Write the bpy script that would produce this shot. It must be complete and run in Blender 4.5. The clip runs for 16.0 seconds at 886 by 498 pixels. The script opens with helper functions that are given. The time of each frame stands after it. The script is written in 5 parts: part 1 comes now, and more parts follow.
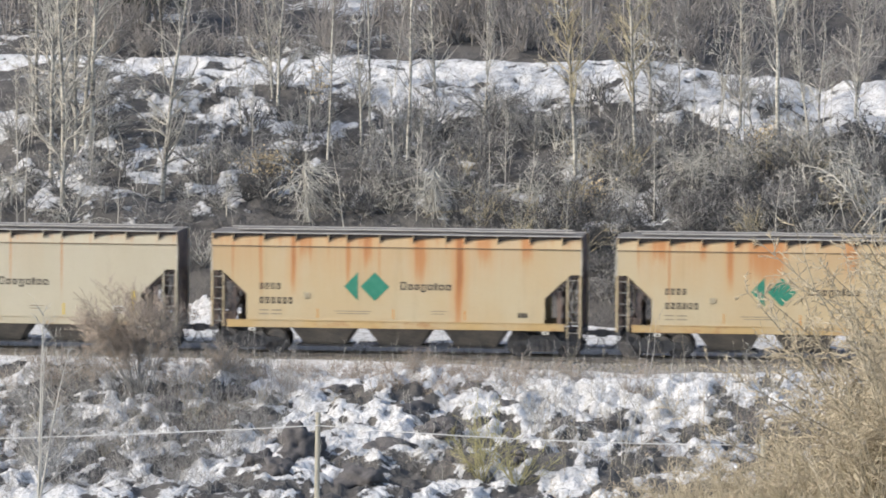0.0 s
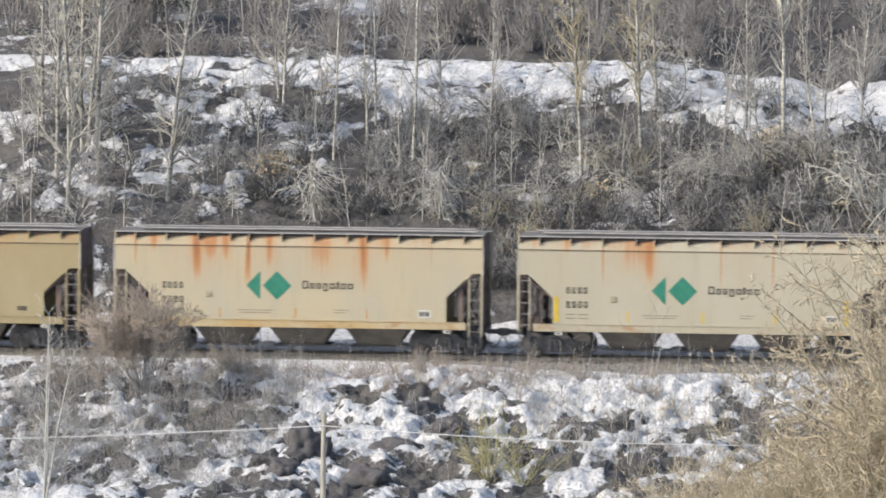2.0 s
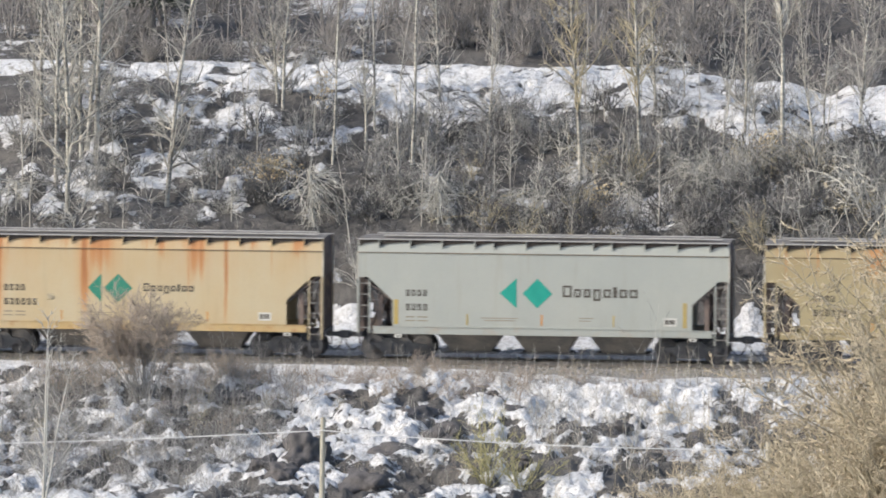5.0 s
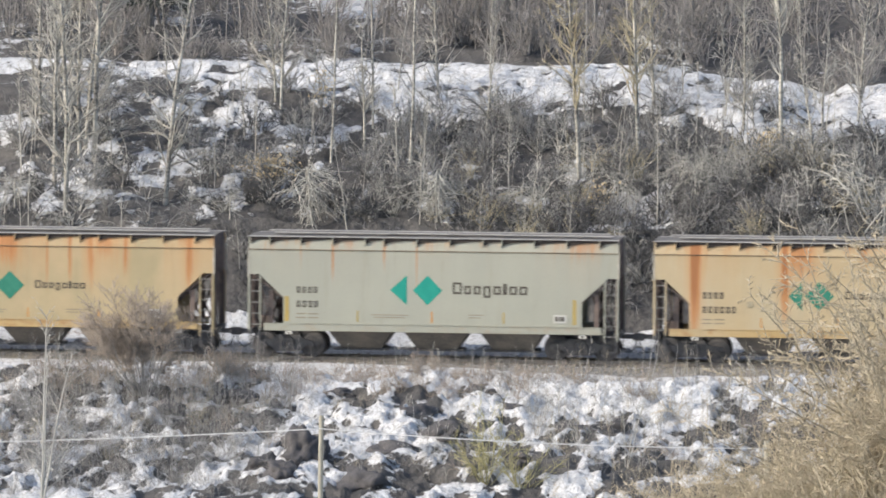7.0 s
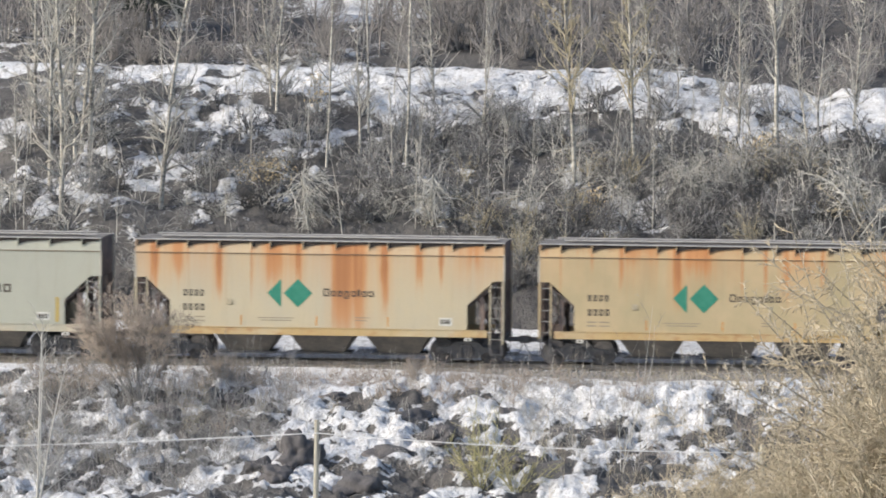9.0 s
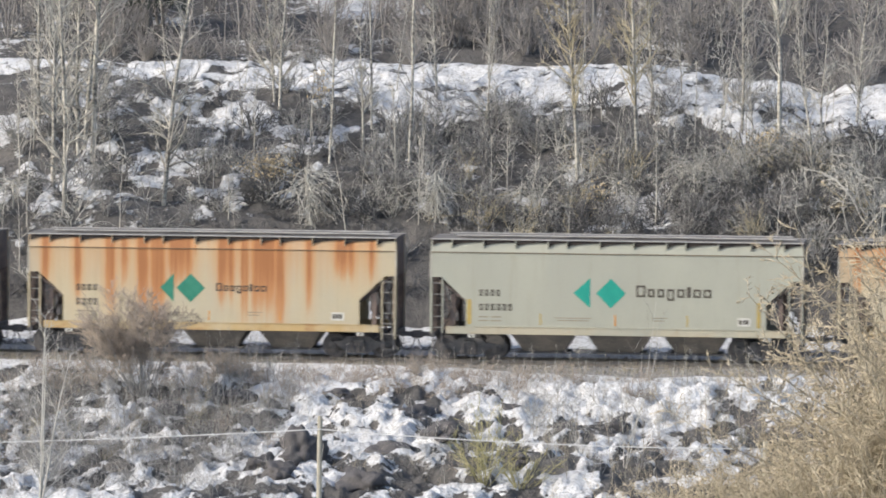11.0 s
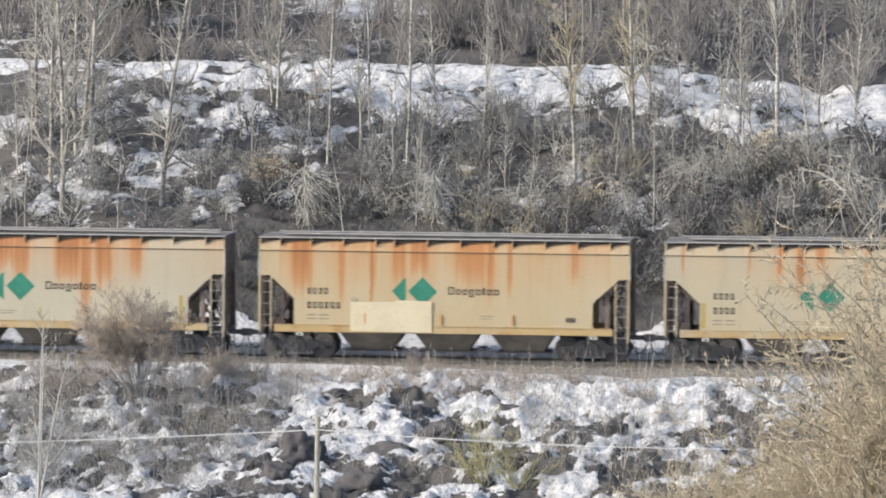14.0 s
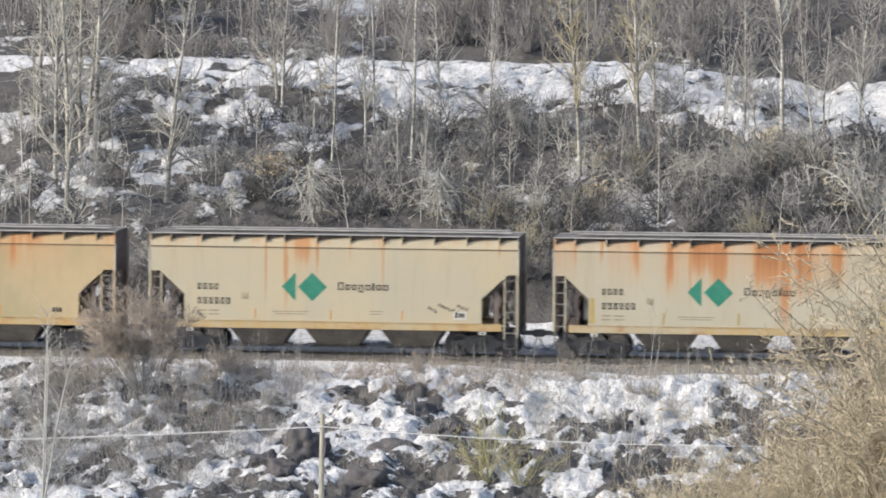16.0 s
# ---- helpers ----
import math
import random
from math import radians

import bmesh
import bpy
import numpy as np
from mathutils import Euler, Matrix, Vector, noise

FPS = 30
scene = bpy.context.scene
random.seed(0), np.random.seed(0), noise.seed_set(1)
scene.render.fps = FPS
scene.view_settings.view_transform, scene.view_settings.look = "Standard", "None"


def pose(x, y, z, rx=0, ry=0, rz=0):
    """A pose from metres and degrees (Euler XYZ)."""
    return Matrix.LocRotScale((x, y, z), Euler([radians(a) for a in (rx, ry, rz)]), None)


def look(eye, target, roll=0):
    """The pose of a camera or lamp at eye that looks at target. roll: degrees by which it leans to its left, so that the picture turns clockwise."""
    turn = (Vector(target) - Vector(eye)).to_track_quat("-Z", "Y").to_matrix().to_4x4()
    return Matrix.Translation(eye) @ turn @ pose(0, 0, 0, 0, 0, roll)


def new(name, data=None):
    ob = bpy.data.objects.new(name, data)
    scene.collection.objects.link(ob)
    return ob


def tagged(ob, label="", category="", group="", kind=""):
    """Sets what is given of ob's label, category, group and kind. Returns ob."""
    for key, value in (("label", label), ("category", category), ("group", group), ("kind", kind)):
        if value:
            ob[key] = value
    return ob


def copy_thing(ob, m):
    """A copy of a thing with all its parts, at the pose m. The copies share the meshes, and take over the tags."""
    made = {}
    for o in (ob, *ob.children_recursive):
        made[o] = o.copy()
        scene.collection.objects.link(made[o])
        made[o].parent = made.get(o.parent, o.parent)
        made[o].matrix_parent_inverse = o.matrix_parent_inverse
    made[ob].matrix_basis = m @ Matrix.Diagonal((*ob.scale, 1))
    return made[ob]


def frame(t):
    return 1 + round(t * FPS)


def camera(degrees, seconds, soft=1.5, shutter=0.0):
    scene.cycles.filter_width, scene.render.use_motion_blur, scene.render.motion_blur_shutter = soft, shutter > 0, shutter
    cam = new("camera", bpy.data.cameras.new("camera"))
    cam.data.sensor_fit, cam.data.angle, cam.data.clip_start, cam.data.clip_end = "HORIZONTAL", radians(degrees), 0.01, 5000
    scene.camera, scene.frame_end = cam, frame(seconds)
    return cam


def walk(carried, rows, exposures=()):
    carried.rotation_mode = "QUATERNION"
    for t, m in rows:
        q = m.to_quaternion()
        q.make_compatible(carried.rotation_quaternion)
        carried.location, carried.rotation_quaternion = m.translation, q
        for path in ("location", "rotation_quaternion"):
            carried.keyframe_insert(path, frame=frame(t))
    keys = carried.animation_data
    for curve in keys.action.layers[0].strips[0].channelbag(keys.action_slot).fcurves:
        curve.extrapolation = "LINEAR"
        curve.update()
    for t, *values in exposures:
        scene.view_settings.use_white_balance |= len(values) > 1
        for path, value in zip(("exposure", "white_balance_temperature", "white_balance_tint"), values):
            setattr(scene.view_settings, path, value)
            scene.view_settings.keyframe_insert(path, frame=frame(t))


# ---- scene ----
# ---------------------------------------------------------------- camera
CAM_X, CAM_Y, CAM_Z = 24.04, -228.74, 17.2
CAM_YAW, CAM_PITCH, CAM_LEAN = 6.0, -3.288, 0.43
cam = camera(8.14, 16.0, soft=1.78, shutter=0.25)


def aim(yaw, tilt):
    return pose(CAM_X, CAM_Y, CAM_Z, 0, 0, CAM_YAW + yaw) @ pose(0, 0, 0, 90 + CAM_PITCH + tilt) @ pose(0, 0, 0, 0, 0, CAM_LEAN)


# hand-held sway: seconds, turn to the left, turn up (degrees)
SWAY = ((0, -0.0307, -0.0261), (0.5, -0.0099, -0.0180), (1, 0.0089, -0.0027), (1.5, -0.0007, -0.0187), (2, 0.0238, -0.0240), (2.5, 0.0477, -0.0172),
        (3, 0.0413, -0.0006), (3.5, 0.0078, 0.0063), (4, 0.0063, 0.0141), (5.2, 0.0174, 0.0191), (6.5, 0.0256, 0.0212), (7, 0.0003, 0.0044),
        (7.5, 0.0221, -0.0034), (8, -0.0021, 0.0044), (8.5, -0.0178, 0.0152), (9, -0.0410, 0.0440))
SWAY_LATE = ((10.2, -0.0260, 0.0234), (11.5, -0.0089, 0.0052), (12, -0.0178, 0.0205), (12.5, -0.0250, 0.0070), (13, -0.0300, 0.0162), (13.5, -0.0085, 0.0134),
             (14, -0.0335, 0.0127), (14.5, -0.0082, 0.0138), (15, 0.0310, 0.0123), (15.5, 0.0317, 0.0080), (16, 0.0097, -0.0158))
walk(cam, [(t, aim(a, b)) for t, a, b in SWAY + SWAY_LATE])

# ---------------------------------------------------------------- light
SUN_FROM = Vector((-0.76, -0.40, 0.56)).normalized()
world = bpy.data.worlds.new("world")
scene.world = world
world.use_nodes = True
wn = world.node_tree
sky = wn.nodes.new("ShaderNodeTexSky")
sky.sky_type, sky.sun_disc = "NISHITA", False
sky.sun_elevation = math.asin(SUN_FROM.z)
sky.sun_rotation = math.atan2(SUN_FROM.x, SUN_FROM.y)
sky.dust_density = 2.0
wn.links.new(sky.outputs[0], wn.nodes["Background"].inputs[0])
wn.nodes["Background"].inputs[1].default_value = 0.15
sun_data = bpy.data.lights.new("sun", "SUN")
sun_data.energy, sun_data.angle, sun_data.color = 2.8, radians(0.55), (1.0, 0.925, 0.81)
sun = new("sun", sun_data)
sun.matrix_world = look(SUN_FROM * 100, (0, 0, 0))
scene.view_settings.exposure = 0.30


# ---------------------------------------------------------------- materials
def material(name, rough=0.8, metal=0.0):
    m = bpy.data.materials.new(name)
    m.use_nodes = True
    b = m.node_tree.nodes["Principled BSDF"]
    b.inputs["Roughness"].default_value, b.inputs["Metallic"].default_value = rough, metal
    return m, m.node_tree, b


def noise_node(nt, scale, detail=4.0, rough=0.55, stretch=(1, 1, 1), shift=(0, 0, 0), space="Object"):
    tc = nt.nodes.new("ShaderNodeTexCoord")
    mp = nt.nodes.new("ShaderNodeMapping")
    mp.inputs["Scale"].default_value, mp.inputs["Location"].default_value = stretch, shift
    nz = nt.nodes.new("ShaderNodeTexNoise")
    nz.inputs["Scale"].default_value, nz.inputs["Detail"].default_value, nz.inputs["Roughness"].default_value = scale, detail, rough
    if space == "World":
        geo = nt.nodes.new("ShaderNodeNewGeometry")
        nt.links.new(geo.outputs["Position"], mp.inputs["Vector"])
    else:
        nt.links.new(tc.outputs["Object"], mp.inputs["Vector"])
    nt.links.new(mp.outputs[0], nz.inputs["Vector"])
    return nz.outputs["Fac"]


def ramp(nt, fac, lo, hi, a=0.0, b=1.0):
    r = nt.nodes.new("ShaderNodeMapRange")
    r.interpolation_type = "SMOOTHSTEP"
    for k, v in zip(("From Min", "From Max", "To Min", "To Max"), (lo, hi, a, b)):
        r.inputs[k].default_value = v
    nt.links.new(fac, r.inputs["Value"])
    return r.outputs[0]


def mixed(nt, fac, a, b):
    m = nt.nodes.new("ShaderNodeMix")
    m.data_type = "RGBA"
    for sock, v in ((m.inputs["Factor"], fac), (m.inputs["A"], a), (m.inputs["B"], b)):
        if isinstance(v, (int, float)):
            sock.default_value = v
        elif isinstance(v, tuple):
            sock.default_value = (*v, 1)
        else:
            nt.links.new(v, sock)
    return m.outputs["Result"]


def calc(nt, op, a, b=0.0):
    m = nt.nodes.new("ShaderNodeMath")
    m.operation = op
    for sock, v in zip(m.inputs, (a, b)):
        if isinstance(v, (int, float)):
            sock.default_value = v
        else:
            nt.links.new(v, sock)
    return m.outputs[0]


def bumped(nt, bsdf, height, strength, distance):
    b = nt.nodes.new("ShaderNodeBump")
    b.inputs["Strength"].default_value, b.inputs["Distance"].default_value = strength, distance
    nt.links.new(height, b.inputs["Height"])
    nt.links.new(b.outputs[0], bsdf.inputs["Normal"])


def speckled(name, a, b, scale=6.0, rough=0.85, metal=0.0, lo=0.35, hi=0.65, bump=0.0, space="Object", stretch=(1, 1, 1)):
    """Two colours mixed by noise at two scales."""
    m, nt, bs = material(name, rough, metal)
    n1 = noise_node(nt, scale, 5, 0.6, stretch, space=space)
    n2 = noise_node(nt, scale * 7.3, 3, 0.6, stretch, (3, 7, 1), space=space)
    f = ramp(nt, calc(nt, "ADD", calc(nt, "MULTIPLY", n1, 0.65), calc(nt, "MULTIPLY", n2, 0.35)), lo, hi)
    nt.links.new(mixed(nt, f, a, b), bs.inputs["Base Color"])
    if bump:
        bumped(nt, bs, n2, 0.6, bump)
    return m


def twig_material(name, a, b, rough=0.85):
    """Bark whose tone changes from stem to stem and along it."""
    m, nt, bs = material(name, rough)
    geo = nt.nodes.new("ShaderNodeNewGeometry")
    n = noise_node(nt, 1.1, 4, 0.6, space="World")
    f = calc(nt, "ADD", calc(nt, "MULTIPLY", geo.outputs["Random Per Island"], 0.55), calc(nt, "MULTIPLY", ramp(nt, n, 0.3, 0.7), 0.45))
    nt.links.new(mixed(nt, f, a, b), bs.inputs["Base Color"])
    return m


def bark_material(name, dark, pale):
    """Smooth pale bark broken by dark scars and rough patches."""
    m, nt, bs = material(name, 0.85)
    broad = noise_node(nt, 0.5, 3, 0.6, space="World")
    scars = noise_node(nt, 3.2, 4, 0.65, (1, 1, 2.5), (2, 5, 1), space="World")
    f = calc(nt, "ADD", calc(nt, "MULTIPLY", ramp(nt, broad, 0.36, 0.70), 0.55), calc(nt, "MULTIPLY", ramp(nt, scars, 0.38, 0.58), 0.45))
    nt.links.new(mixed(nt, f, dark, pale), bs.inputs["Base Color"])
    return m


def car_paint(name, base, faded, seed, streaks, wash=0.0, stain=0.0):
    """Weathered enamel: faded patches, grime, and rust that has run down from the roof line. streaks: place along the car, half
    width, how far down it runs, strength."""
    m, nt, bs = material(name, 0.6)
    tc = nt.nodes.new("ShaderNodeTexCoord")
    sep = nt.nodes.new("ShaderNodeSeparateXYZ")
    nt.links.new(tc.outputs["Object"], sep.inputs[0])
    x, z = sep.outputs["X"], sep.outputs["Z"]
    patch = ramp(nt, noise_node(nt, 0.45, 4, 0.6, (1, 1, 0.7), (seed * 3.7, 0, 0)), 0.35, 0.7)
    col = mixed(nt, patch, base, faded)
    grime = noise_node(nt, 1.0, 5, 0.7, (3.0, 1, 0.25), (seed * 1.3, 0, 4))
    col = mixed(nt, ramp(nt, grime, 0.5, 0.85, 0.0, 0.30), col, (0.26, 0.20, 0.12))
    fine = noise_node(nt, 14, 3, 0.6, shift=(seed, 0, 0))
    col = mixed(nt, ramp(nt, fine, 0.45, 0.8, 0.0, 0.15), col, (0.30, 0.26, 0.20))
    if stain:
        spots = noise_node(nt, 1.0, 5, 0.7, (1.4, 1, 2.5), (seed * 5.3, 2, 7))
        col = mixed(nt, ramp(nt, spots, 0.48, 0.72, 0.0, stain), col, (0.40, 0.20, 0.075))
    if streaks:
        wob = calc(nt, "MULTIPLY", calc(nt, "SUBTRACT", noise_node(nt, 1.0, 4, 0.65, (4.0, 0.2, 0.6), (seed * 9.7, 5, 0)), 0.5), 0.20)
        xw = calc(nt, "ADD", x, wob)
        comb = noise_node(nt, 1.0, 3, 0.65, (9.0, 0.2, 0.12), (seed * 2.9, 9, 0))
        soft = noise_node(nt, 1.0, 3, 0.6, (2.5, 0.2, 0.5), (seed * 4.9, 3, 0))
        zw = calc(nt, "ADD", z, calc(nt, "MULTIPLY", calc(nt, "SUBTRACT", comb, 0.5), 1.5))
        # panels between the ribs have taken a tint of rust, each its own
        rng = random.Random(int(seed))
        tone = nt.nodes.new("ShaderNodeValToRGB")
        tone.color_ramp.interpolation = "CONSTANT"
        stops = (0.0,) + RIBS
        for k, a in enumerate(stops):
            b = stops[k + 1] if k + 1 < len(stops) else CAR_L
            near = sum(power * min(1.0, half * 1.6 + 0.15) for x0, half, drop, power in streaks if a - 0.1 < x0 < b + 0.1)
            v = min(1.0, wash * rng.uniform(0.1, 1.0) + 0.40 * near)
            e = tone.color_ramp.elements[0] if k == 0 else tone.color_ramp.elements.new(a / CAR_L)
            e.position, e.color = a / CAR_L, (v, v, v, 1)
        tone.color_ramp.elements.remove(tone.color_ramp.elements[-1])
        nt.links.new(calc(nt, "DIVIDE", calc(nt, "ADD", x, calc(nt, "MULTIPLY", wob, 0.25)), CAR_L), tone.inputs[0])
        tint = calc(nt, "MULTIPLY", tone.outputs[0], ramp(nt, zw, 2.1, 4.5))
        col = mixed(nt, calc(nt, "MULTIPLY", tint, ramp(nt, comb, 0.2, 0.65, 0.55, 0.95)), col, (0.55, 0.285, 0.12))
        # thin runs below the rib ends
        lines = [(rib, 0.02, rng.uniform(0.5, 2.6), rng.uniform(0.30, 0.62)) for rib in RIBS if rng.random() < 0.25 + 0.6 * wash]
        total = halo = None
        for x0, half, drop, power in tuple(streaks) + tuple(lines[:5]):
            away = calc(nt, "ABSOLUTE", calc(nt, "SUBTRACT", xw if half > 0.03 else x, x0))
            fall = ramp(nt, zw, 4.40 - drop * 1.45, 4.5 - drop * 0.35)
            run = calc(nt, "MULTIPLY", ramp(nt, away, half * 0.65, half * 1.15 + 0.04, min(1.0, power * 1.2), 0.0), fall)
            total = run if total is None else calc(nt, "MAXIMUM", total, run)
            if half > 0.07:
                near = calc(nt, "MULTIPLY", ramp(nt, away, half * 0.8, half * 1.3 + 0.30, power * 0.7, 0.0), fall)
                halo = near if halo is None else calc(nt, "MAXIMUM", halo, near)
        if halo is not None:
            col = mixed(nt, calc(nt, "MULTIPLY", halo, 0.85), col, (0.56, 0.285, 0.115))
        # a faint general stain along the roof line
        top = calc(nt, "MULTIPLY", ramp(nt, zw, 3.6, 4.6), ramp(nt, soft, 0.38, 0.66, 0.0, 0.40))
        total = calc(nt, "MAXIMUM", total, top)
        total = calc(nt, "MULTIPLY", total, ramp(nt, comb, 0.25, 0.6, 0.65, 1.05))
        col = mixed(nt, ramp(nt, total, 0.05, 0.6, 0.0, 0.80), col, (0.51, 0.22, 0.075))
        col = mixed(nt, ramp(nt, total, 0.50, 1.0, 0.0, 0.62), col, (0.30, 0.11, 0.04))
    nt.links.new(col, bs.inputs["Base Color"])
    bumped(nt, bs, noise_node(nt, 0.9, 2, 0.5, (1, 1, 0.5), (seed, 0, 0)), 0.25, 0.05)
    return m


MAT = {
    "steel": speckled("worn_dark_steel", (0.085, 0.087, 0.095), (0.16, 0.152, 0.147), 3.0, 0.75),
    "wheel": speckled("dusty_wheel_steel", (0.08, 0.081, 0.088), (0.165, 0.152, 0.145), 5.0, 0.75, 0.1),
    "roof": speckled("weathered_grey_roof", (0.12, 0.112, 0.105), (0.215, 0.20, 0.185), 1.2, 0.75),
    "walkway": speckled("galvanised_walkway", (0.33, 0.32, 0.305), (0.50, 0.48, 0.45), 2.5, 0.65),
    "hopper": speckled("dirty_hopper_steel", (0.15, 0.143, 0.135), (0.26, 0.235, 0.205), 1.6, 0.8),
    # dark steel of the car ends, blotched with rusty brown
    "end": speckled("dark_brown_end_sheet", (0.085, 0.075, 0.074), (0.23, 0.175, 0.15), 2.6, 0.85),
    # near-black tone that stands for the shadow below the roof edge
    "plate": speckled("eave_shadow_black", (0.028, 0.024, 0.022), (0.062, 0.05, 0.042), 2.0, 0.95),
    "edge": speckled("chalky_pale_edge_paint", (0.44, 0.41, 0.34), (0.60, 0.57, 0.50), 4.0, 0.7),
    "seam": speckled("rust_brown_seam", (0.10, 0.075, 0.05), (0.22, 0.15, 0.09), 3.0, 0.85),
    "vent": speckled("weathered_vent_paint", (0.34, 0.29, 0.20), (0.46, 0.40, 0.28), 5.0, 0.7),
    "faint": speckled("faint_stencil_ink", (0.24, 0.21, 0.16), (0.36, 0.31, 0.23), 6.0, 0.7),
    "ladder": speckled("grey_ladder_paint", (0.24, 0.235, 0.22), (0.40, 0.39, 0.36), 3.0, 0.7),
    "ink": speckled("faded_black_lettering", (0.045, 0.04, 0.035), (0.10, 0.085, 0.065), 9.0, 0.7),
    "green": speckled("teal_green_paint", (0.02, 0.20, 0.13), (0.045, 0.25, 0.17), 3.0, 0.5),
    "teal": speckled("fresh_teal_paint", (0.01, 0.30, 0.23), (0.02, 0.34, 0.26), 3.0, 0.45),
    "white": speckled("white_stencil_paint", (0.70, 0.70, 0.66), (0.55, 0.54, 0.48), 6.0, 0.6),
    "yellow": speckled("yellow_reflective_tape", (0.75, 0.55, 0.03), (0.62, 0.42, 0.05), 6.0, 0.4),
    "dull_tape": speckled("dulled_yellow_tape", (0.50, 0.37, 0.10), (0.42, 0.32, 0.13), 5.0, 0.5),
    "orange": speckled("faded_orange_tape", (0.65, 0.28, 0.05), (0.55, 0.25, 0.06), 6.0, 0.4),
    "cream": speckled("cream_patch_paint", (0.74, 0.66, 0.47), (0.66, 0.58, 0.40), 1.0, 0.6),
    "rail": speckled("rusty_rail_steel", (0.19, 0.165, 0.145), (0.31, 0.28, 0.25), 4.0, 0.5, 0.3),
    "tie": speckled("dusty_creosoted_timber", (0.15, 0.143, 0.135), (0.31, 0.29, 0.27), 5.0, 0.9),
    "post": speckled("weathered_grey_wood", (0.30, 0.28, 0.23), (0.48, 0.45, 0.36), 8.0, 0.9, stretch=(1, 1, 0.2)),
    "wire": speckled("galvanised_wire", (0.55, 0.55, 0.54), (0.72, 0.72, 0.70), 5.0, 0.5, 0.1),
    "soil": speckled("dark_clod_soil", (0.078, 0.074, 0.077), (0.135, 0.128, 0.129), 3.5, 0.95, bump=0.06),
    "aspen": twig_material("pale_aspen_twigs", (0.27, 0.255, 0.225), (0.66, 0.63, 0.56)),
    "bark": bark_material("scarred_aspen_bark", (0.13, 0.12, 0.11), (0.66, 0.63, 0.55)),
    "grey_twig": twig_material("grey_brown_twigs", (0.17, 0.166, 0.161), (0.46, 0.448, 0.43)),
    "dark_twig": twig_material("dark_brush_twigs", (0.078, 0.076, 0.078), (0.20, 0.194, 0.188)),
    "pale_twig": twig_material("sunbleached_twigs", (0.34, 0.33, 0.30), (0.66, 0.64, 0.58)),
    "gold_twig": twig_material("yellow_willow_twigs", (0.33, 0.285, 0.19), (0.60, 0.535, 0.39)),
    "red_twig": twig_material("reddish_alder_twigs", (0.27, 0.225, 0.185), (0.52, 0.445, 0.375)),
    "wood_twig": twig_material("taupe_forest_twigs", (0.21, 0.195, 0.185), (0.42, 0.395, 0.375)),
    "wood_bark": twig_material("grey_forest_bark", (0.20, 0.19, 0.18), (0.42, 0.40, 0.37)),
    "green_twig": twig_material("yellow_green_twigs", (0.28, 0.26, 0.12), (0.54, 0.50, 0.27)),
    "bleached_twig": twig_material("sunlit_willow_twigs", (0.34, 0.29, 0.205), (0.65, 0.57, 0.43)),
    "straw": twig_material("dry_straw_grass", (0.27, 0.24, 0.18), (0.48, 0.43, 0.33)),
    "leaf": twig_material("dead_tan_leaves", (0.52, 0.41, 0.24), (0.74, 0.61, 0.40)),
    "conifer": twig_material("dark_spruce_needles", (0.025, 0.035, 0.03), (0.06, 0.075, 0.06)),
}


def ground_material():
    """Old snow over dark soil; the snow cover follows the sheet's own attribute, broken up by fine noise."""
    m, nt, bs = material("snow_and_soil", 0.9)
    at = nt.nodes.new("ShaderNodeAttribute")
    at.attribute_name = "snow"
    n1 = noise_node(nt, 1.3, 5, 0.65, space="World")
    n2 = noise_node(nt, 6.0, 4, 0.65, space="World")
    cover = calc(nt, "ADD", calc(nt, "ADD", at.outputs["Fac"], calc(nt, "MULTIPLY", calc(nt, "SUBTRACT", n1, 0.5), 0.9)),
                 calc(nt, "MULTIPLY", calc(nt, "SUBTRACT", n2, 0.5), 0.5))
    f = ramp(nt, cover, 0.45, 0.55)
    soil = mixed(nt, ramp(nt, noise_node(nt, 3.0, 5, 0.7, space="World"), 0.3, 0.7), (0.062, 0.060, 0.061), (0.14, 0.132, 0.124))
    soil = mixed(nt, ramp(nt, noise_node(nt, 0.35, 3, 0.5, space="World"), 0.45, 0.7), soil, (0.145, 0.137, 0.128))
    snow = mixed(nt, ramp(nt, noise_node(nt, 2.2, 4, 0.6, space="World", shift=(5, 5, 5)), 0.4, 0.75, 0.0, 0.7), (0.77, 0.775, 0.785), (0.54, 0.53, 0.52))
    specks = noise_node(nt, 5.0, 5, 0.8, space="World", shift=(1, 8, 3), stretch=(1, 0.5, 1))
    snow = mixed(nt, ramp(nt, specks, 0.465, 0.66, 0.0, 0.78), snow, (0.33, 0.32, 0.31))
    at2 = nt.nodes.new("ShaderNodeAttribute")
    at2.attribute_name = "gravel"
    grav = mixed(nt, ramp(nt, noise_node(nt, 9.0, 3, 0.7, space="World"), 0.35, 0.65), (0.25, 0.24, 0.23), (0.42, 0.40, 0.38))
    soil = mixed(nt, at2.outputs["Fac"], soil, grav)
    nt.links.new(mixed(nt, f, soil, snow), bs.inputs["Base Color"])
    h = calc(nt, "ADD", calc(nt, "MULTIPLY", f, 0.5), calc(nt, "MULTIPLY", n2, 0.8))
    bumped(nt, bs, h, 0.9, 0.22)
    return m


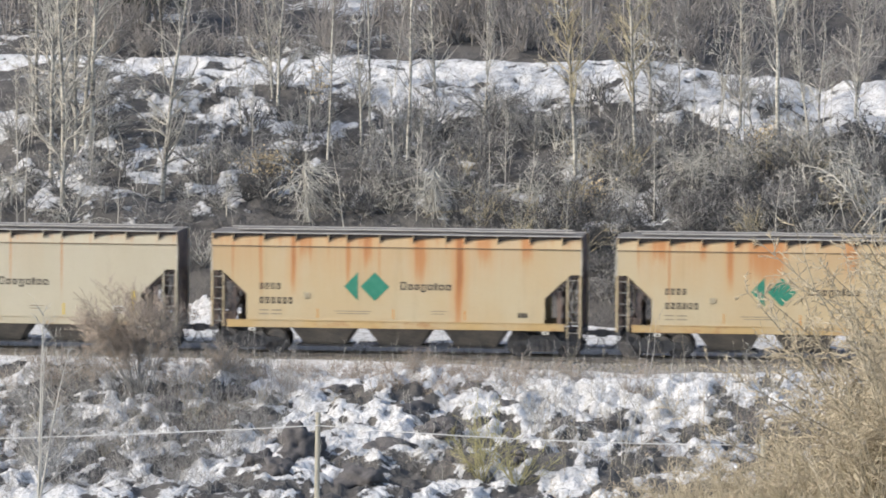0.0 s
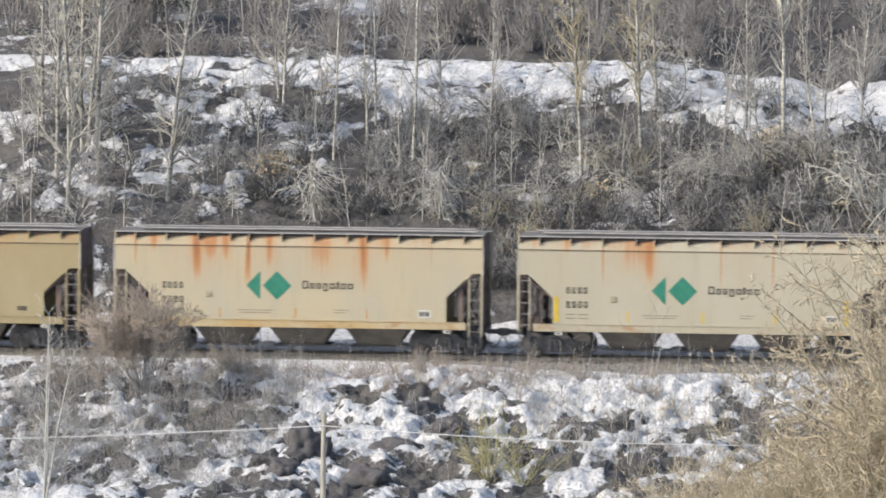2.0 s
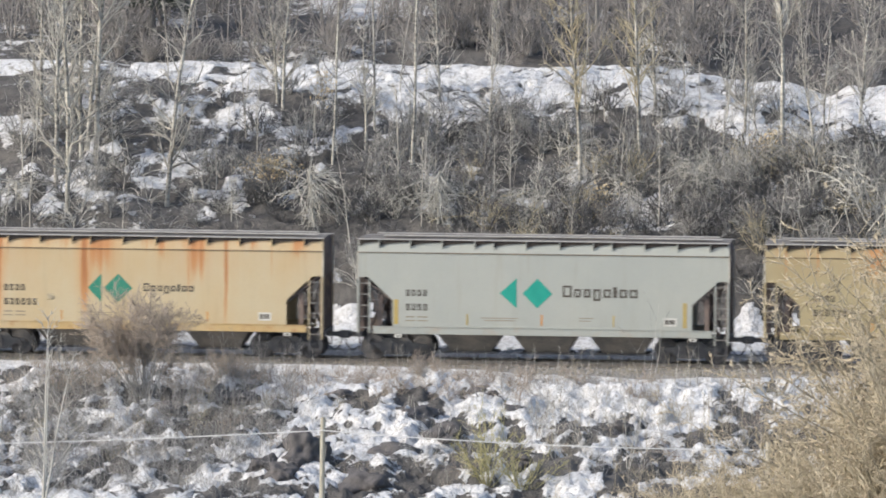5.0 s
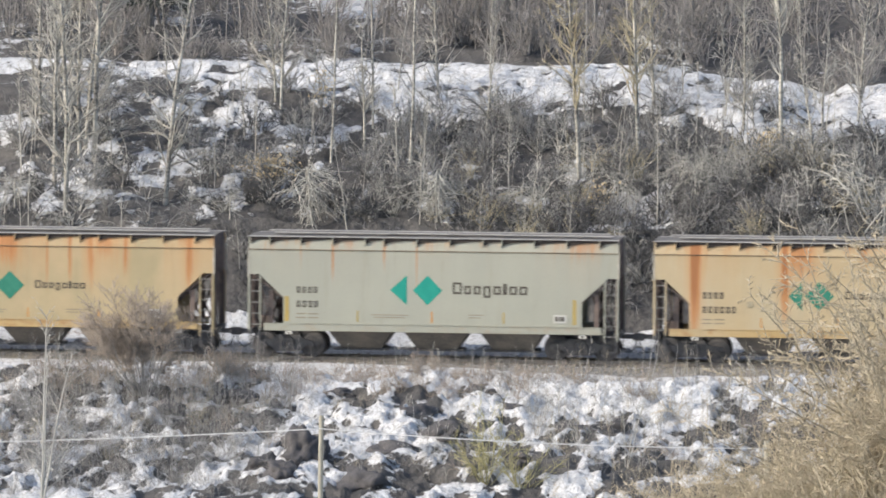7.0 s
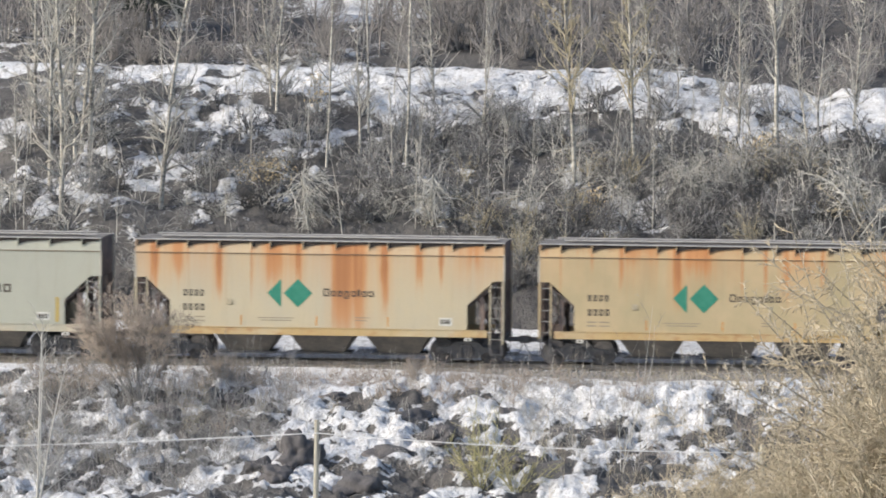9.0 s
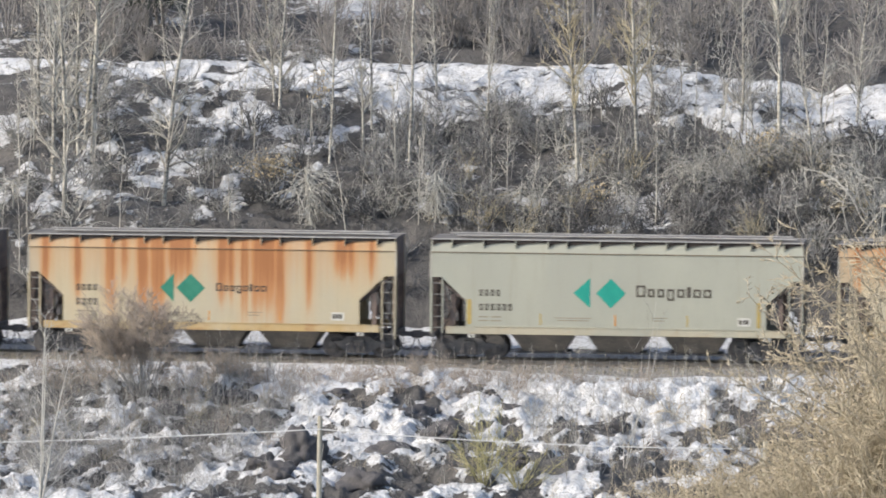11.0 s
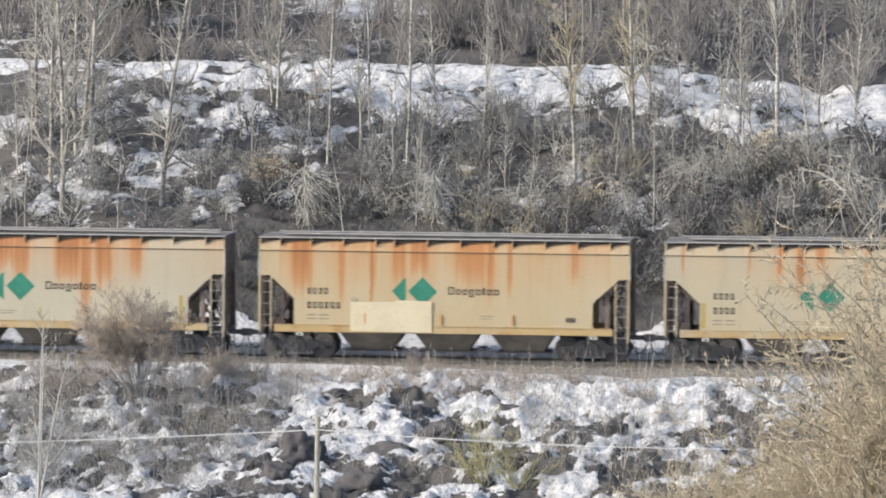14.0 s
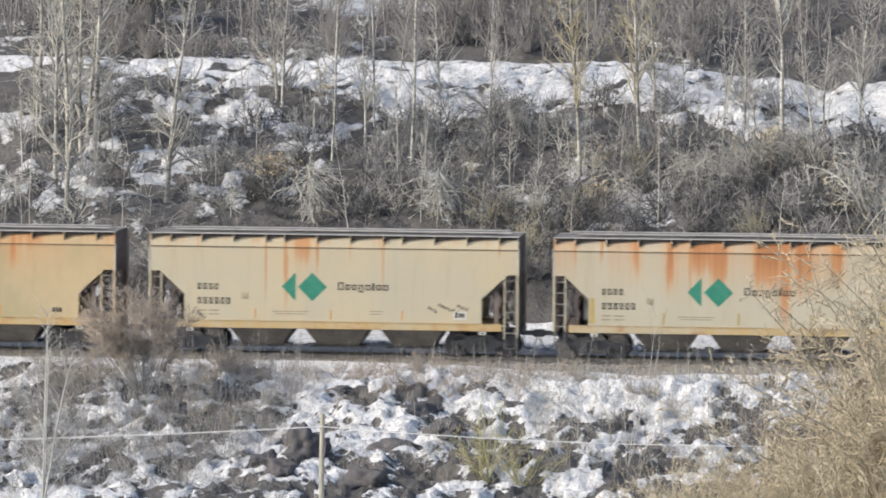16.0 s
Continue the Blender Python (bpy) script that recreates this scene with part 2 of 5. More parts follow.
# ---------------------------------------------------------------- mesh helpers
def mesh_arrays(name, verts, quads, mat, smooth=False):
    """A mesh from arrays of points and of faces with equally many corners."""
    me = bpy.data.meshes.new(name)
    verts, quads = np.asarray(verts, np.float32), np.asarray(quads, np.int32)
    k = quads.shape[1]
    me.vertices.add(len(verts))
    me.vertices.foreach_set("co", verts.ravel())
    me.loops.add(quads.size)
    me.loops.foreach_set("vertex_index", quads.ravel())
    me.polygons.add(len(quads))
    me.polygons.foreach_set("loop_start", np.arange(0, quads.size, k, dtype=np.int32))
    if smooth:
        me.polygons.foreach_set("use_smooth", np.ones(len(quads), bool))
    me.update(calc_edges=True)
    if mat:
        me.materials.append(mat)
    return me


def part(name, bm, mat, parent, label=""):
    """Links a bmesh, or a finished mesh, as one mesh object under a thing or a part."""
    if isinstance(bm, bmesh.types.BMesh):
        bmesh.ops.recalc_face_normals(bm, faces=bm.faces)
        me = bpy.data.meshes.new(name)
        bm.to_mesh(me)
        bm.free()
        me.materials.append(mat)
    else:
        me = bm
    ob = new(name, me)
    ob.parent = parent
    if label:
        tagged(ob, label)
    return ob


def thing(name, label, category, group="", kind=""):
    return tagged(new(name), label, category, group, kind)


def box(bm, x0, x1, y0, y1, z0, z1, bevel=0.0):
    r = bmesh.ops.create_cube(bm, size=1.0, matrix=Matrix.LocRotScale(((x0 + x1) / 2, (y0 + y1) / 2, (z0 + z1) / 2), None, (x1 - x0, y1 - y0, z1 - z0)))
    if bevel:
        edges = {e for v in r["verts"] for e in v.link_edges}
        bmesh.ops.bevel(bm, geom=list(edges), offset=bevel, segments=1, affect="EDGES")
    return bm


def boxes(*sizes, bevel=0.0):
    bm = bmesh.new()
    for s in sizes:
        box(bm, *s, bevel=bevel)
    return bm


def rod(bm, a, b, r, sides=6, r2=None):
    a, b = Vector(a), Vector(b)
    q = (b - a).to_track_quat("Z", "Y").to_matrix().to_4x4()
    bmesh.ops.create_cone(bm, cap_ends=True, segments=sides, radius1=r, radius2=r if r2 is None else r2, depth=(b - a).length,
                          matrix=Matrix.Translation((a + b) / 2) @ q)
    return bm


def slab(points, axis, at, thick):
    """A plate: an outline in the plane across the axis, given thickness along it."""
    bm = bmesh.new()
    ends = []
    for off in (at, at + thick):
        vs = []
        for u, v in points:
            co = {"y": (u, off, v), "x": (off, u, v), "z": (u, v, off)}[axis]
            vs.append(bm.verts.new(co))
        ends.append(vs)
        bm.faces.new(vs)
    n = len(points)
    for i in range(n):
        j = (i + 1) % n
        bm.faces.new((ends[0][i], ends[0][j], ends[1][j], ends[1][i]))
    return bm


# ---------------------------------------------------------------- ground
def lattice(ix, iy, seed):
    v = (ix.astype(np.int64) * 374761393 + iy.astype(np.int64) * 668265263 + seed * 982451653) & 0xFFFFFFFF
    v = ((v ^ (v >> 13)) * 1274126177) & 0xFFFFFFFF
    return ((v ^ (v >> 16)) & 0xFFFF) / 65535.0


def bumps(x, y, size, seed, octaves=3):
    """Smooth noise of 0 to 1 over the plan, with lumps of the given size."""
    out, amp, tot = 0.0, 1.0, 0.0
    for o in range(octaves):
        u, v = x / size, y / size
        iu, iv = np.floor(u), np.floor(v)
        fu, fv = u - iu, v - iv
        fu, fv = fu * fu * (3 - 2 * fu), fv * fv * (3 - 2 * fv)
        a, b = lattice(iu, iv, seed + o), lattice(iu + 1, iv, seed + o)
        c, d = lattice(iu, iv + 1, seed + o), lattice(iu + 1, iv + 1, seed + o)
        out = out + amp * ((a * (1 - fu) + b * fu) * (1 - fv) + (c * (1 - fu) + d * fu) * fv)
        tot += amp
        amp, size = amp * 0.5, size / 2.03
    return out / tot


PROFILE_Y = (-500, -229, -170, -120, -90, -60, -45, -34, -27, -6, -3.6, -2.6, 2.6, 3.4, 9, 13.5, 18, 24, 29, 35, 38, 45, 60, 100, 200, 500, 1500)
PROFILE_Z = (34, 15.4, 10, 5, 2.0, -0.9, -2.6, -3.3, -2.85, -0.45, -0.25, -0.205, -0.205, -0.1, 0.3, 4.0, 5.4, 7, 8.3, 9.45, 9.4, 10.6, 12.2, 22, 62, 170, 420)


def land(x, y):
    """Height of the ground."""
    x, y = np.asarray(x, float), np.asarray(y, float)
    z = np.interp(y, PROFILE_Y, PROFILE_Z)
    track = np.clip((np.abs(y) - 2.6) / 1.5, 0, 1)
    front = np.clip((-y - 4) / 4, 0, 1) * np.clip((36 + y) / 6, 0, 1)
    bank = np.clip((y - 9) / 4, 0, 1)
    z = z + track * 0.16 * (bumps(x, y, 1.6, 3) - 0.5)
    z = z + front * (0.8 * (bumps(x, y, 3.5, 11, 2) - 0.5) + 1.1 * (lumps(x, y, 1.25, 17) - 0.5) + 0.55 * np.clip((-y - 9) / 4, 0, 1) * (lumps(x, y, 0.8, 61) - 0.5) + 0.42 * (lumps(x, y * 0.7, 0.5, 67) - 0.5))
    z = z + bank * (1.3 * (1 - 0.85 * np.clip((y - 28) / 5, 0, 1)) * (bumps(x, y, 5.0, 23) - 0.5) + 0.7 * (lumps(x, y, 1.6, 29) - 0.5))
    # the bench sags towards the east, with a gully in its edge
    z = z - np.clip((y - 22) / 8, 0, 1) * np.clip((60 - y) / 20, 0, 1) * (0.55 * np.clip((x - 5) / 4, 0, 1) + 0.5 * np.exp(-((x - 12.4) / 0.9) ** 2))
    # ploughed snow along the foot of the bank, heaped higher in one place
    heap = -0.2 + 1.1 * (bumps(x, y, 2.4, 71) - 0.5) + 0.4 * np.exp(-((x + 4.2) / 1.2) ** 2) + 1.1 * np.exp(-((x - 10.7) / 1.9) ** 2) * (0.25 + 0.6 * bumps(x, y * 0.6, 1.0, 73, 2))
    z = z + np.exp(-((y - 9.6) / 1.5) ** 2) * heap
    return z - 0.14 * np.clip((x + 2) / 9, 0, 1) * np.clip((-y - 2.9) / 1.2, 0, 1) * np.clip((y + 14) / 6, 0, 1)


def shoulder(x):
    """Near edge of the ballast, which widens towards the east."""
    return -2.9 - 1.5 * np.clip((x + 3) / 10, 0, 1)


def drifted(x):
    """Where snow lies heaped against the foot of the bank."""
    west = np.clip((x + 12.0) / 1.0, 0, 1) * np.clip((-2.8 - x) / 1.0, 0, 1)
    return 1.05 * west + 0.5 * np.exp(-((x - 7.8) / 0.6) ** 2) + 1.25 * np.clip((x - 9.8) / 0.8, 0, 1) * np.clip((14.0 - x) / 1.5, 0, 1)


def lumps(x, y, size, seed):
    """Rounded hummocks with narrow troughs between them."""
    a = 1 - np.abs(2 * bumps(x, y, size, seed, 1) - 1)
    b = 1 - np.abs(2 * bumps(x, y, size * 0.47, seed + 5, 1) - 1)
    return 0.65 * np.sqrt(np.clip(a, 0, 1)) + 0.35 * np.sqrt(np.clip(b, 0, 1))


def snow_cover(x, y):
    """0: bare, 1: deep snow. Snow has gone from steep faces."""
    big, mid = bumps(x, y, 6.0, 41), bumps(x, y, 1.8, 43)
    steep = np.hypot(land(x + 0.1, y) - land(x - 0.1, y), land(x, y + 0.1) - land(x, y - 0.1)) / 0.2
    left = np.clip((-9.3 - x) / 3, 0, 1)
    middle = np.clip(1.3 - np.abs(x - 5.5) / 7.0, 0, 1)
    open_side = np.clip((x - 1.5) / 3, 0, 1)
    clod = bumps(x, y * 0.4, 0.55, 87, 2)
    field = 0.54 + 0.07 * np.clip((-3 - x) / 4, 0, 1) + 0.14 * middle + (0.16 * open_side + 0.12 * (1 - open_side)) * np.clip((y + 14) / 4, 0, 1) + 0.9 * (bumps(x, y * 0.5, 1.5, 43) - 0.5) + 1.0 * (clod - 0.5) + 0.5 * (big - 0.5) - 0.30 * np.clip(steep - 0.6, 0, 1)
    field = field + 0.35 * np.exp(-((x + 8.6) / 1.4) ** 2 - ((y + 9.5) / 1.8) ** 2)
    berm = 0.95 + 0.45 * (mid - 0.5)
    bank = 0.25 + 0.22 * left * np.clip((y - 13.0) / 3, 0, 1) - 0.25 * (1 - left) * np.clip((15 - y) / 4, 0, 1) - 0.4 * np.exp(-((x + 8.5) / 2.8) ** 2 - ((y - 13.2) / 1.6) ** 2) + 0.25 * np.exp(-((x + 9) / 2.5) ** 2 - ((y - 21) / 3) ** 2) + 0.8 * (bumps(x, y * 0.6, 1.8, 43) - 0.5) + 1.1 * (bumps(x, y * 0.5, 0.7, 85, 2) - 0.5) + 0.5 * (big - 0.5) - 0.25 * np.clip(steep - 0.5, 0, 1)
    ridge = 0.75 + 0.9 * (mid - 0.5) + 1.0 * (bumps(x, y, 0.7, 83, 2) - 0.5)
    wood = 0.30 + 1.0 * (big - 0.5) + 0.5 * (mid - 0.5) + 0.5 * np.exp(-((x + 10.0) / 4.0) ** 2) * np.clip((y - 46) / 5, 0, 1) - 0.25 * np.clip((x - 5) / 4, 0, 1) - 0.7 * np.exp(-((x + 3.0) / 3.0) ** 2) * np.clip((50 - y) / 4, 0, 1)
    s = np.where(y < -6.5 - 3 * (big - 0.5), field, berm)
    s = np.where((y > shoulder(x)) & (y < 2.9), 0.46 * np.clip((y + 2.2) / 0.8, 0, 1) + 0.4 * (mid - 0.5), s)
    foot = 9.1 + 0.6 * (big - 0.5) + drifted(x) * (0.1 + 1.15 * bumps(x, y * 0.5, 0.9, 91, 2))
    # patchy snow behind the track, its grey also carrying the train's shade
    s = np.where((y > 2.9) & (y <= foot), 0.30 + 0.65 * np.clip((y - 4.0) / 1.2, 0, 1) + 0.5 * (mid - 0.5), s)
    s = np.where(y > foot, bank, s)
    edge = 29.3 + 6 * (bumps(x, y, 7.0, 47) - 0.5) - 6.5 * np.clip((x - 7.8) / 3, 0, 1) + 1.6 * np.clip((-9 - x) / 3, 0, 1) + 1.6 * np.clip((-13 - x) / 3, 0, 1) - 3.0 * np.exp(-((x + 3.5) / 3.5) ** 2)
    s = np.where((y > edge) & (y <= 38), ridge, s)
    return np.where(y > 38, wood, s)


def graded(lo, hi, fine, spans):
    """Grid lines: a fine step between lo and hi, ever wider steps beyond."""
    line = list(np.arange(lo, hi + fine / 2, fine))
    for sign, end in spans:
        step, at, out = fine, lo if sign < 0 else hi, []
        while at * sign < end:
            step *= 1.25
            at += sign * step
            out.append(at)
        line = out[::-1] + line if sign < 0 else line + out
    return np.array(line)


def build_ground():
    gx = graded(-20, 18, 0.12, ((-1, 1500), (1, 1500)))
    gy = graded(-29, 40, 0.15, ((-1, 430), (1, 1600)))
    X, Y = np.meshgrid(gx, gy)
    Z = land(X, Y)
    S = snow_cover(X, Y)
    deep = np.clip((S - 0.35) * 3, 0, 1) * np.where((Y < shoulder(X)) | (Y > 2.9), 1, 0)
    Z = Z + deep * 0.14
    w, h = len(gx), len(gy)
    i = np.arange(w * h).reshape(h, w)
    quads = np.stack([i[:-1, :-1], i[:-1, 1:], i[1:, 1:], i[1:, :-1]], -1).reshape(-1, 4)
    me = mesh_arrays("ground", np.stack([X, Y, Z], -1).reshape(-1, 3), quads, ground_material(), True)
    me.attributes.new("snow", "FLOAT", "POINT").data.foreach_set("value", S.astype(np.float32).ravel())
    # ballast, and behind the track also the grey of the train's shade
    g = (np.clip((Y - shoulder(X) + 0.2) / 0.4, 0, 1) * np.clip((4.6 - Y) / 0.8, 0, 1)).astype(np.float32)
    me.attributes.new("gravel", "FLOAT", "POINT").data.foreach_set("value", g.ravel())
    tagged(new("ground", me), "patchy old snow over dark soil on a railway embankment and hillside", "ground", kind="structure")


build_ground()


# ---------------------------------------------------------------- railway track
def build_track():
    outline = ((-0.07, -0.17), (0.07, -0.17), (0.07, -0.155), (0.012, -0.13), (0.012, -0.045), (0.036, -0.035), (0.036, 0.0),
               (-0.036, 0.0), (-0.036, -0.035), (-0.012, -0.045), (-0.012, -0.13), (-0.07, -0.155))
    for y in (-0.753, 0.753):
        bm = slab(outline, "x", -420, 840)
        ob = part("rail", bm, MAT["rail"], None)
        ob.location.y = y
        tagged(ob, "rusty steel rail with a worn top on timber ties", "rail", "rails of the track", "structure")
    ties = thing("railway_ties", "row of old creosoted timber ties bedded in gravel", "railway ties", kind="structure")
    bm = boxes((-0.11, 0.11, -1.28, 1.28, -0.36, -0.172), bevel=0.015)
    first = part("tie", bm, MAT["tie"], ties)
    rng = random.Random(5)
    for k in range(1, 84):
        o = first.copy()
        scene.collection.objects.link(o)
        o.location = ((k - 42) * 0.56 + rng.uniform(-0.03, 0.03), rng.uniform(-0.04, 0.04), 0)
        o.rotation_euler.z = rng.uniform(-0.02, 0.02)
    first.location.x = -42 * 0.56
    # loose ballast stones along the shoulders
    rs = np.random.RandomState(8)
    n = 6500
    px, py = rs.uniform(-21, 23, n), rs.choice([-1, 1], n) * rs.uniform(0.0, 1.0, n)
    py = np.where(py < 0, -py * shoulder(px), py * 3.0)
    stones("ballast_stones", px, py, rs.uniform(0.03, 0.075, n), speckled("grey_ballast", (0.18, 0.17, 0.16), (0.38, 0.355, 0.33), 1.7, 0.9, space="World"),
           "loose grey crushed-stone ballast beside the rails", rs)


def stones(name, px, py, size, mat, label, rs):
    base = np.array([(1, 0, 0), (-1, 0, 0), (0, 1, 0), (0, -1, 0), (0, 0, 1), (0, 0, -1)], float)
    tri = np.array([(0, 2, 4), (2, 1, 4), (1, 3, 4), (3, 0, 4), (2, 0, 5), (1, 2, 5), (3, 1, 5), (0, 3, 5)])
    n = len(px)
    v = base[None] * size[:, None, None] * rs.uniform(0.6, 1.2, (n, 6, 1))
    a = rs.uniform(0, 6.3, n)
    c, s = np.cos(a)[:, None], np.sin(a)[:, None]
    v = np.stack([v[..., 0] * c - v[..., 1] * s, v[..., 0] * s + v[..., 1] * c, v[..., 2] * 0.8], -1)
    v = v + np.stack([px, py, land(px, py) + size * 0.3], -1)[:, None]
    f = tri[None] + (np.arange(n) * 6)[:, None, None]
    tagged(new(name, mesh_arrays(name, v.reshape(-1, 3), f.reshape(-1, 3), mat)), label, "gravel", kind="stuff")


build_track()

# ---------------------------------------------------------------- hopper cars
CAR_L, CAR_PITCH, SIDE_Y = 13.72, 14.978, 1.58
RIBS = (0.81, 1.96, 3.15, 4.35, 5.04, 6.25, 7.48, 8.70, 9.40, 10.60, 11.80, 13.0)
TRUCK_X = (1.43, 12.29)
WHEEL_R = 0.457


def ladder_part(name, x0, x1, y, z0, z1, rungs, mat, parent):
    bm = bmesh.new()
    for x in (x0, x1):
        box(bm, x - 0.025, x + 0.025, y - 0.03, y + 0.03, z0, z1)
    lad = part(name, bm, mat, parent)
    me = None
    for k in range(rungs):
        z = z0 + (k + 0.5) * (z1 - z0) / rungs
        if me is None:
            rung = part("rung", rod(bmesh.new(), (x0, y, 0), (x1, y, 0), 0.016), mat, lad)
            me = rung.data
        else:
            rung = part("rung", me, mat, lad)
        rung.location.z = z
    return lad


def wheelset(parent, x):
    bm = bmesh.new()
    rod(bm, (0, -0.98, 0), (0, 0.98, 0), 0.075, 10)
    for s in (-1, 1):
        rod(bm, (0, s * 0.69, 0), (0, s * 0.83, 0), WHEEL_R, 28)
        rod(bm, (0, s * 0.66, 0), (0, s * 0.69, 0), WHEEL_R + 0.026, 28)
        rod(bm, (0, s * 0.83, 0), (0, s * 0.845, 0), WHEEL_R - 0.07, 24, WHEEL_R - 0.11)
        rod(bm, (0, s * 0.83, 0), (0, s * 0.90, 0), 0.14, 12)
        for k in range(3):
            a = k * 2.094
            rod(bm, (0.24 * math.cos(a), s * 0.84, 0.24 * math.sin(a)), (0.24 * math.cos(a), s * 0.852, 0.24 * math.sin(a)), 0.06, 8)
    ob = part("wheelset", bm, MAT["wheel"], parent)
    ob.location = (x, 0, WHEEL_R)
    return ob


def truck(parent, x):
    t = part("truck", boxes((-0.20, 0.20, -1.12, 1.12, 0.42, 0.72), (-0.35, 0.35, -0.35, 0.35, 0.72, 0.95), bevel=0.03), MAT["steel"], parent)
    t.location.x = x
    for s in (-1, 1):
        pts = ((-1.12, 0.42), (-1.12, 0.58), (-0.62, 0.64), (-0.42, 0.82), (0.42, 0.82), (0.62, 0.64), (1.12, 0.58), (1.12, 0.42), (0.72, 0.42),
               (0.40, 0.20), (-0.40, 0.20), (-0.72, 0.42))
        fr = part("side_frame", slab(pts, "y", s * 1.0 - 0.06, 0.12), MAT["steel"], t)
        bm = bmesh.new()
        for k in range(3):
            rod(bm, (-0.2 + 0.2 * k, s * 1.085, 0.28), (-0.2 + 0.2 * k, s * 1.085, 0.62), 0.07, 10)
        part("spring", bm, MAT["wheel"], fr)
        for x2 in (-0.9, 0.9):
            part("bearing_cap", rod(bmesh.new(), (x2, s * 1.05, WHEEL_R), (x2, s * 1.16, WHEEL_R), 0.10, 12), MAT["wheel"], fr)
    for x2 in (-0.9, 0.9):
        wheelset(t, x2)
    return t


def side_outline():
    """Side sheet with the cut-away corners over the trucks."""
    L = CAR_L
    return ((0.0, 3.08), (0.40, 3.08), (1.32, 2.24), (1.32, 1.28), (L - 1.36, 1.28), (L - 1.36, 2.20), (L - 0.40, 3.08), (L, 3.08), (L, 4.0), (0.0, 4.0))


BRAND = ((0.0, 0.125, 0.0, 1.0), (0.15, 0.095, 0.0, 0.72), (0.275, 0.095, 0.0, 0.72), (0.40, 0.10, -0.28, 0.72), (0.53, 0.105, 0.0, 0.72),
         (0.655, 0.06, 0.0, 0.92), (0.74, 0.105, 0.0, 0.72), (0.87, 0.11, 0.0, 0.72))


def hopper_car():
    """A three-bay covered hopper, its left end at x = 0, rail top at z = 0. Paint is set car by car."""
    L = CAR_L
    car = thing("covered_hopper_car", "weathered covered hopper rail car", "freight car", "hopper cars of the train")
    paint = MAT["cream"]
    for s in (-1, 1):
        y = s * SIDE_Y
        t = 0.05 * -s
        part("side_sheet", slab(side_outline(), "y", y, t), paint, car)
        # upper chord leans in a little
        up = slab(((0.02, 4.0), (L - 0.02, 4.0), (L - 0.02, 4.46), (0.02, 4.46)), "y", y, t)
        for v in up.verts:
            v.co.y -= s * (v.co.z - 4.0) * 0.20
        part("upper_chord", up, paint, car)
        part("chord_seam", boxes((0.02, L - 0.02, min(y, y + s * 0.025), max(y, y + s * 0.025), 3.985, 4.012)), MAT["seam"], car, "dark seam along the side")
        ys = sorted((y + s * 0.03, y - s * 0.12))
        part("side_sill", boxes((0.60, L - 0.62, *ys, 1.0, 1.275), bevel=0.012), paint, car)
        part("sill_lip", boxes((0.64, L - 0.66, *sorted((y + s * 0.03, y + s * 0.05)), 1.262, 1.285)), paint, car)
        # roof eave carried on gussets
        eave_y = sorted((s * 1.36, s * 1.60))
        part("eave", boxes((0.0, L, *eave_y, 4.465, 4.495)), MAT["walkway"], car, "pale grey roof edge")
        # the eave's scalloped shadow, built as thin dark shapes between the ribs
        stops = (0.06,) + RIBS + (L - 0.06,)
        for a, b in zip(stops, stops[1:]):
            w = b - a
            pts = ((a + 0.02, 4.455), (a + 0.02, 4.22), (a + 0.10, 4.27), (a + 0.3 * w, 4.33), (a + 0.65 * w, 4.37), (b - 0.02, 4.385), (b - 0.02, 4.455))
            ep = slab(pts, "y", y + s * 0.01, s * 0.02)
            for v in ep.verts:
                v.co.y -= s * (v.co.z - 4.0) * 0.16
            part("eave_plate", ep, MAT["plate"], car, "dark scalloped shadow shape below the roof edge")
        gus = None
        for x in RIBS:
            if gus is None:
                pts = ((y - s * 0.05, 4.10), (y - s * 0.12, 4.45), (y + s * 0.07, 4.45), (y + s * 0.05, 4.30))
                gus = part("gusset", slab(pts, "x", -0.015, 0.03), paint, car)
                g = gus
            else:
                g = part("gusset", gus.data, None, car)
            g.location.x = x
        # corner posts and ladders
        for x0, x1 in ((0.0, 0.08), (L - 0.08, L)):
            part("corner_post", boxes((x0, x1, *sorted((y - s * 0.02, y - s * 0.14)), 1.0, 3.08)), paint, car)
        for x0, x1 in ((-0.012, 0.045), (L - 0.045, L + 0.012)):
            part("corner_flange", boxes((x0, x1, *sorted((y + s * 0.016, y - s * 0.06)), 3.02, 4.05), bevel=0.006), MAT["edge"], car, "pale chalky corner flange")
        ladder_part("ladder", 0.05, 0.46, y, 1.02, 3.06, 5, MAT["ladder"], car)
        ladder_part("ladder", L - 0.52, L - 0.05, y, 0.75, 3.06, 6, MAT["ladder"], car)
        part("stirrup", boxes((L - 0.52, L - 0.48, y - 0.03, y + 0.03, 0.38, 0.9), (L - 0.10, L - 0.06, y - 0.03, y + 0.03, 0.38, 0.9),
                              (L - 0.52, L - 0.06, y - 0.03, y + 0.03, 0.36, 0.40)), MAT["steel"], car)
        part("stirrup", boxes((0.08, 0.12, y - 0.03, y + 0.03, 0.38, 1.1), (0.42, 0.46, y - 0.03, y + 0.03, 0.38, 1.1),
                              (0.08, 0.46, y - 0.03, y + 0.03, 0.36, 0.40)), MAT["steel"], car)
    # roof: a shallow arch with ribs, a hatch trough and running boards
    arc = [(1.40 * u, 4.49 + 0.03 * (1 - u * u)) for u in (-1, -0.7, -0.35, 0, 0.35, 0.7, 1)]
    arc = arc + [(a, b - 0.05) for a, b in reversed(arc)]
    part("roof", slab(arc, "x", 0.02, L - 0.04), MAT["roof"], car, "grey weathered roof sheet")
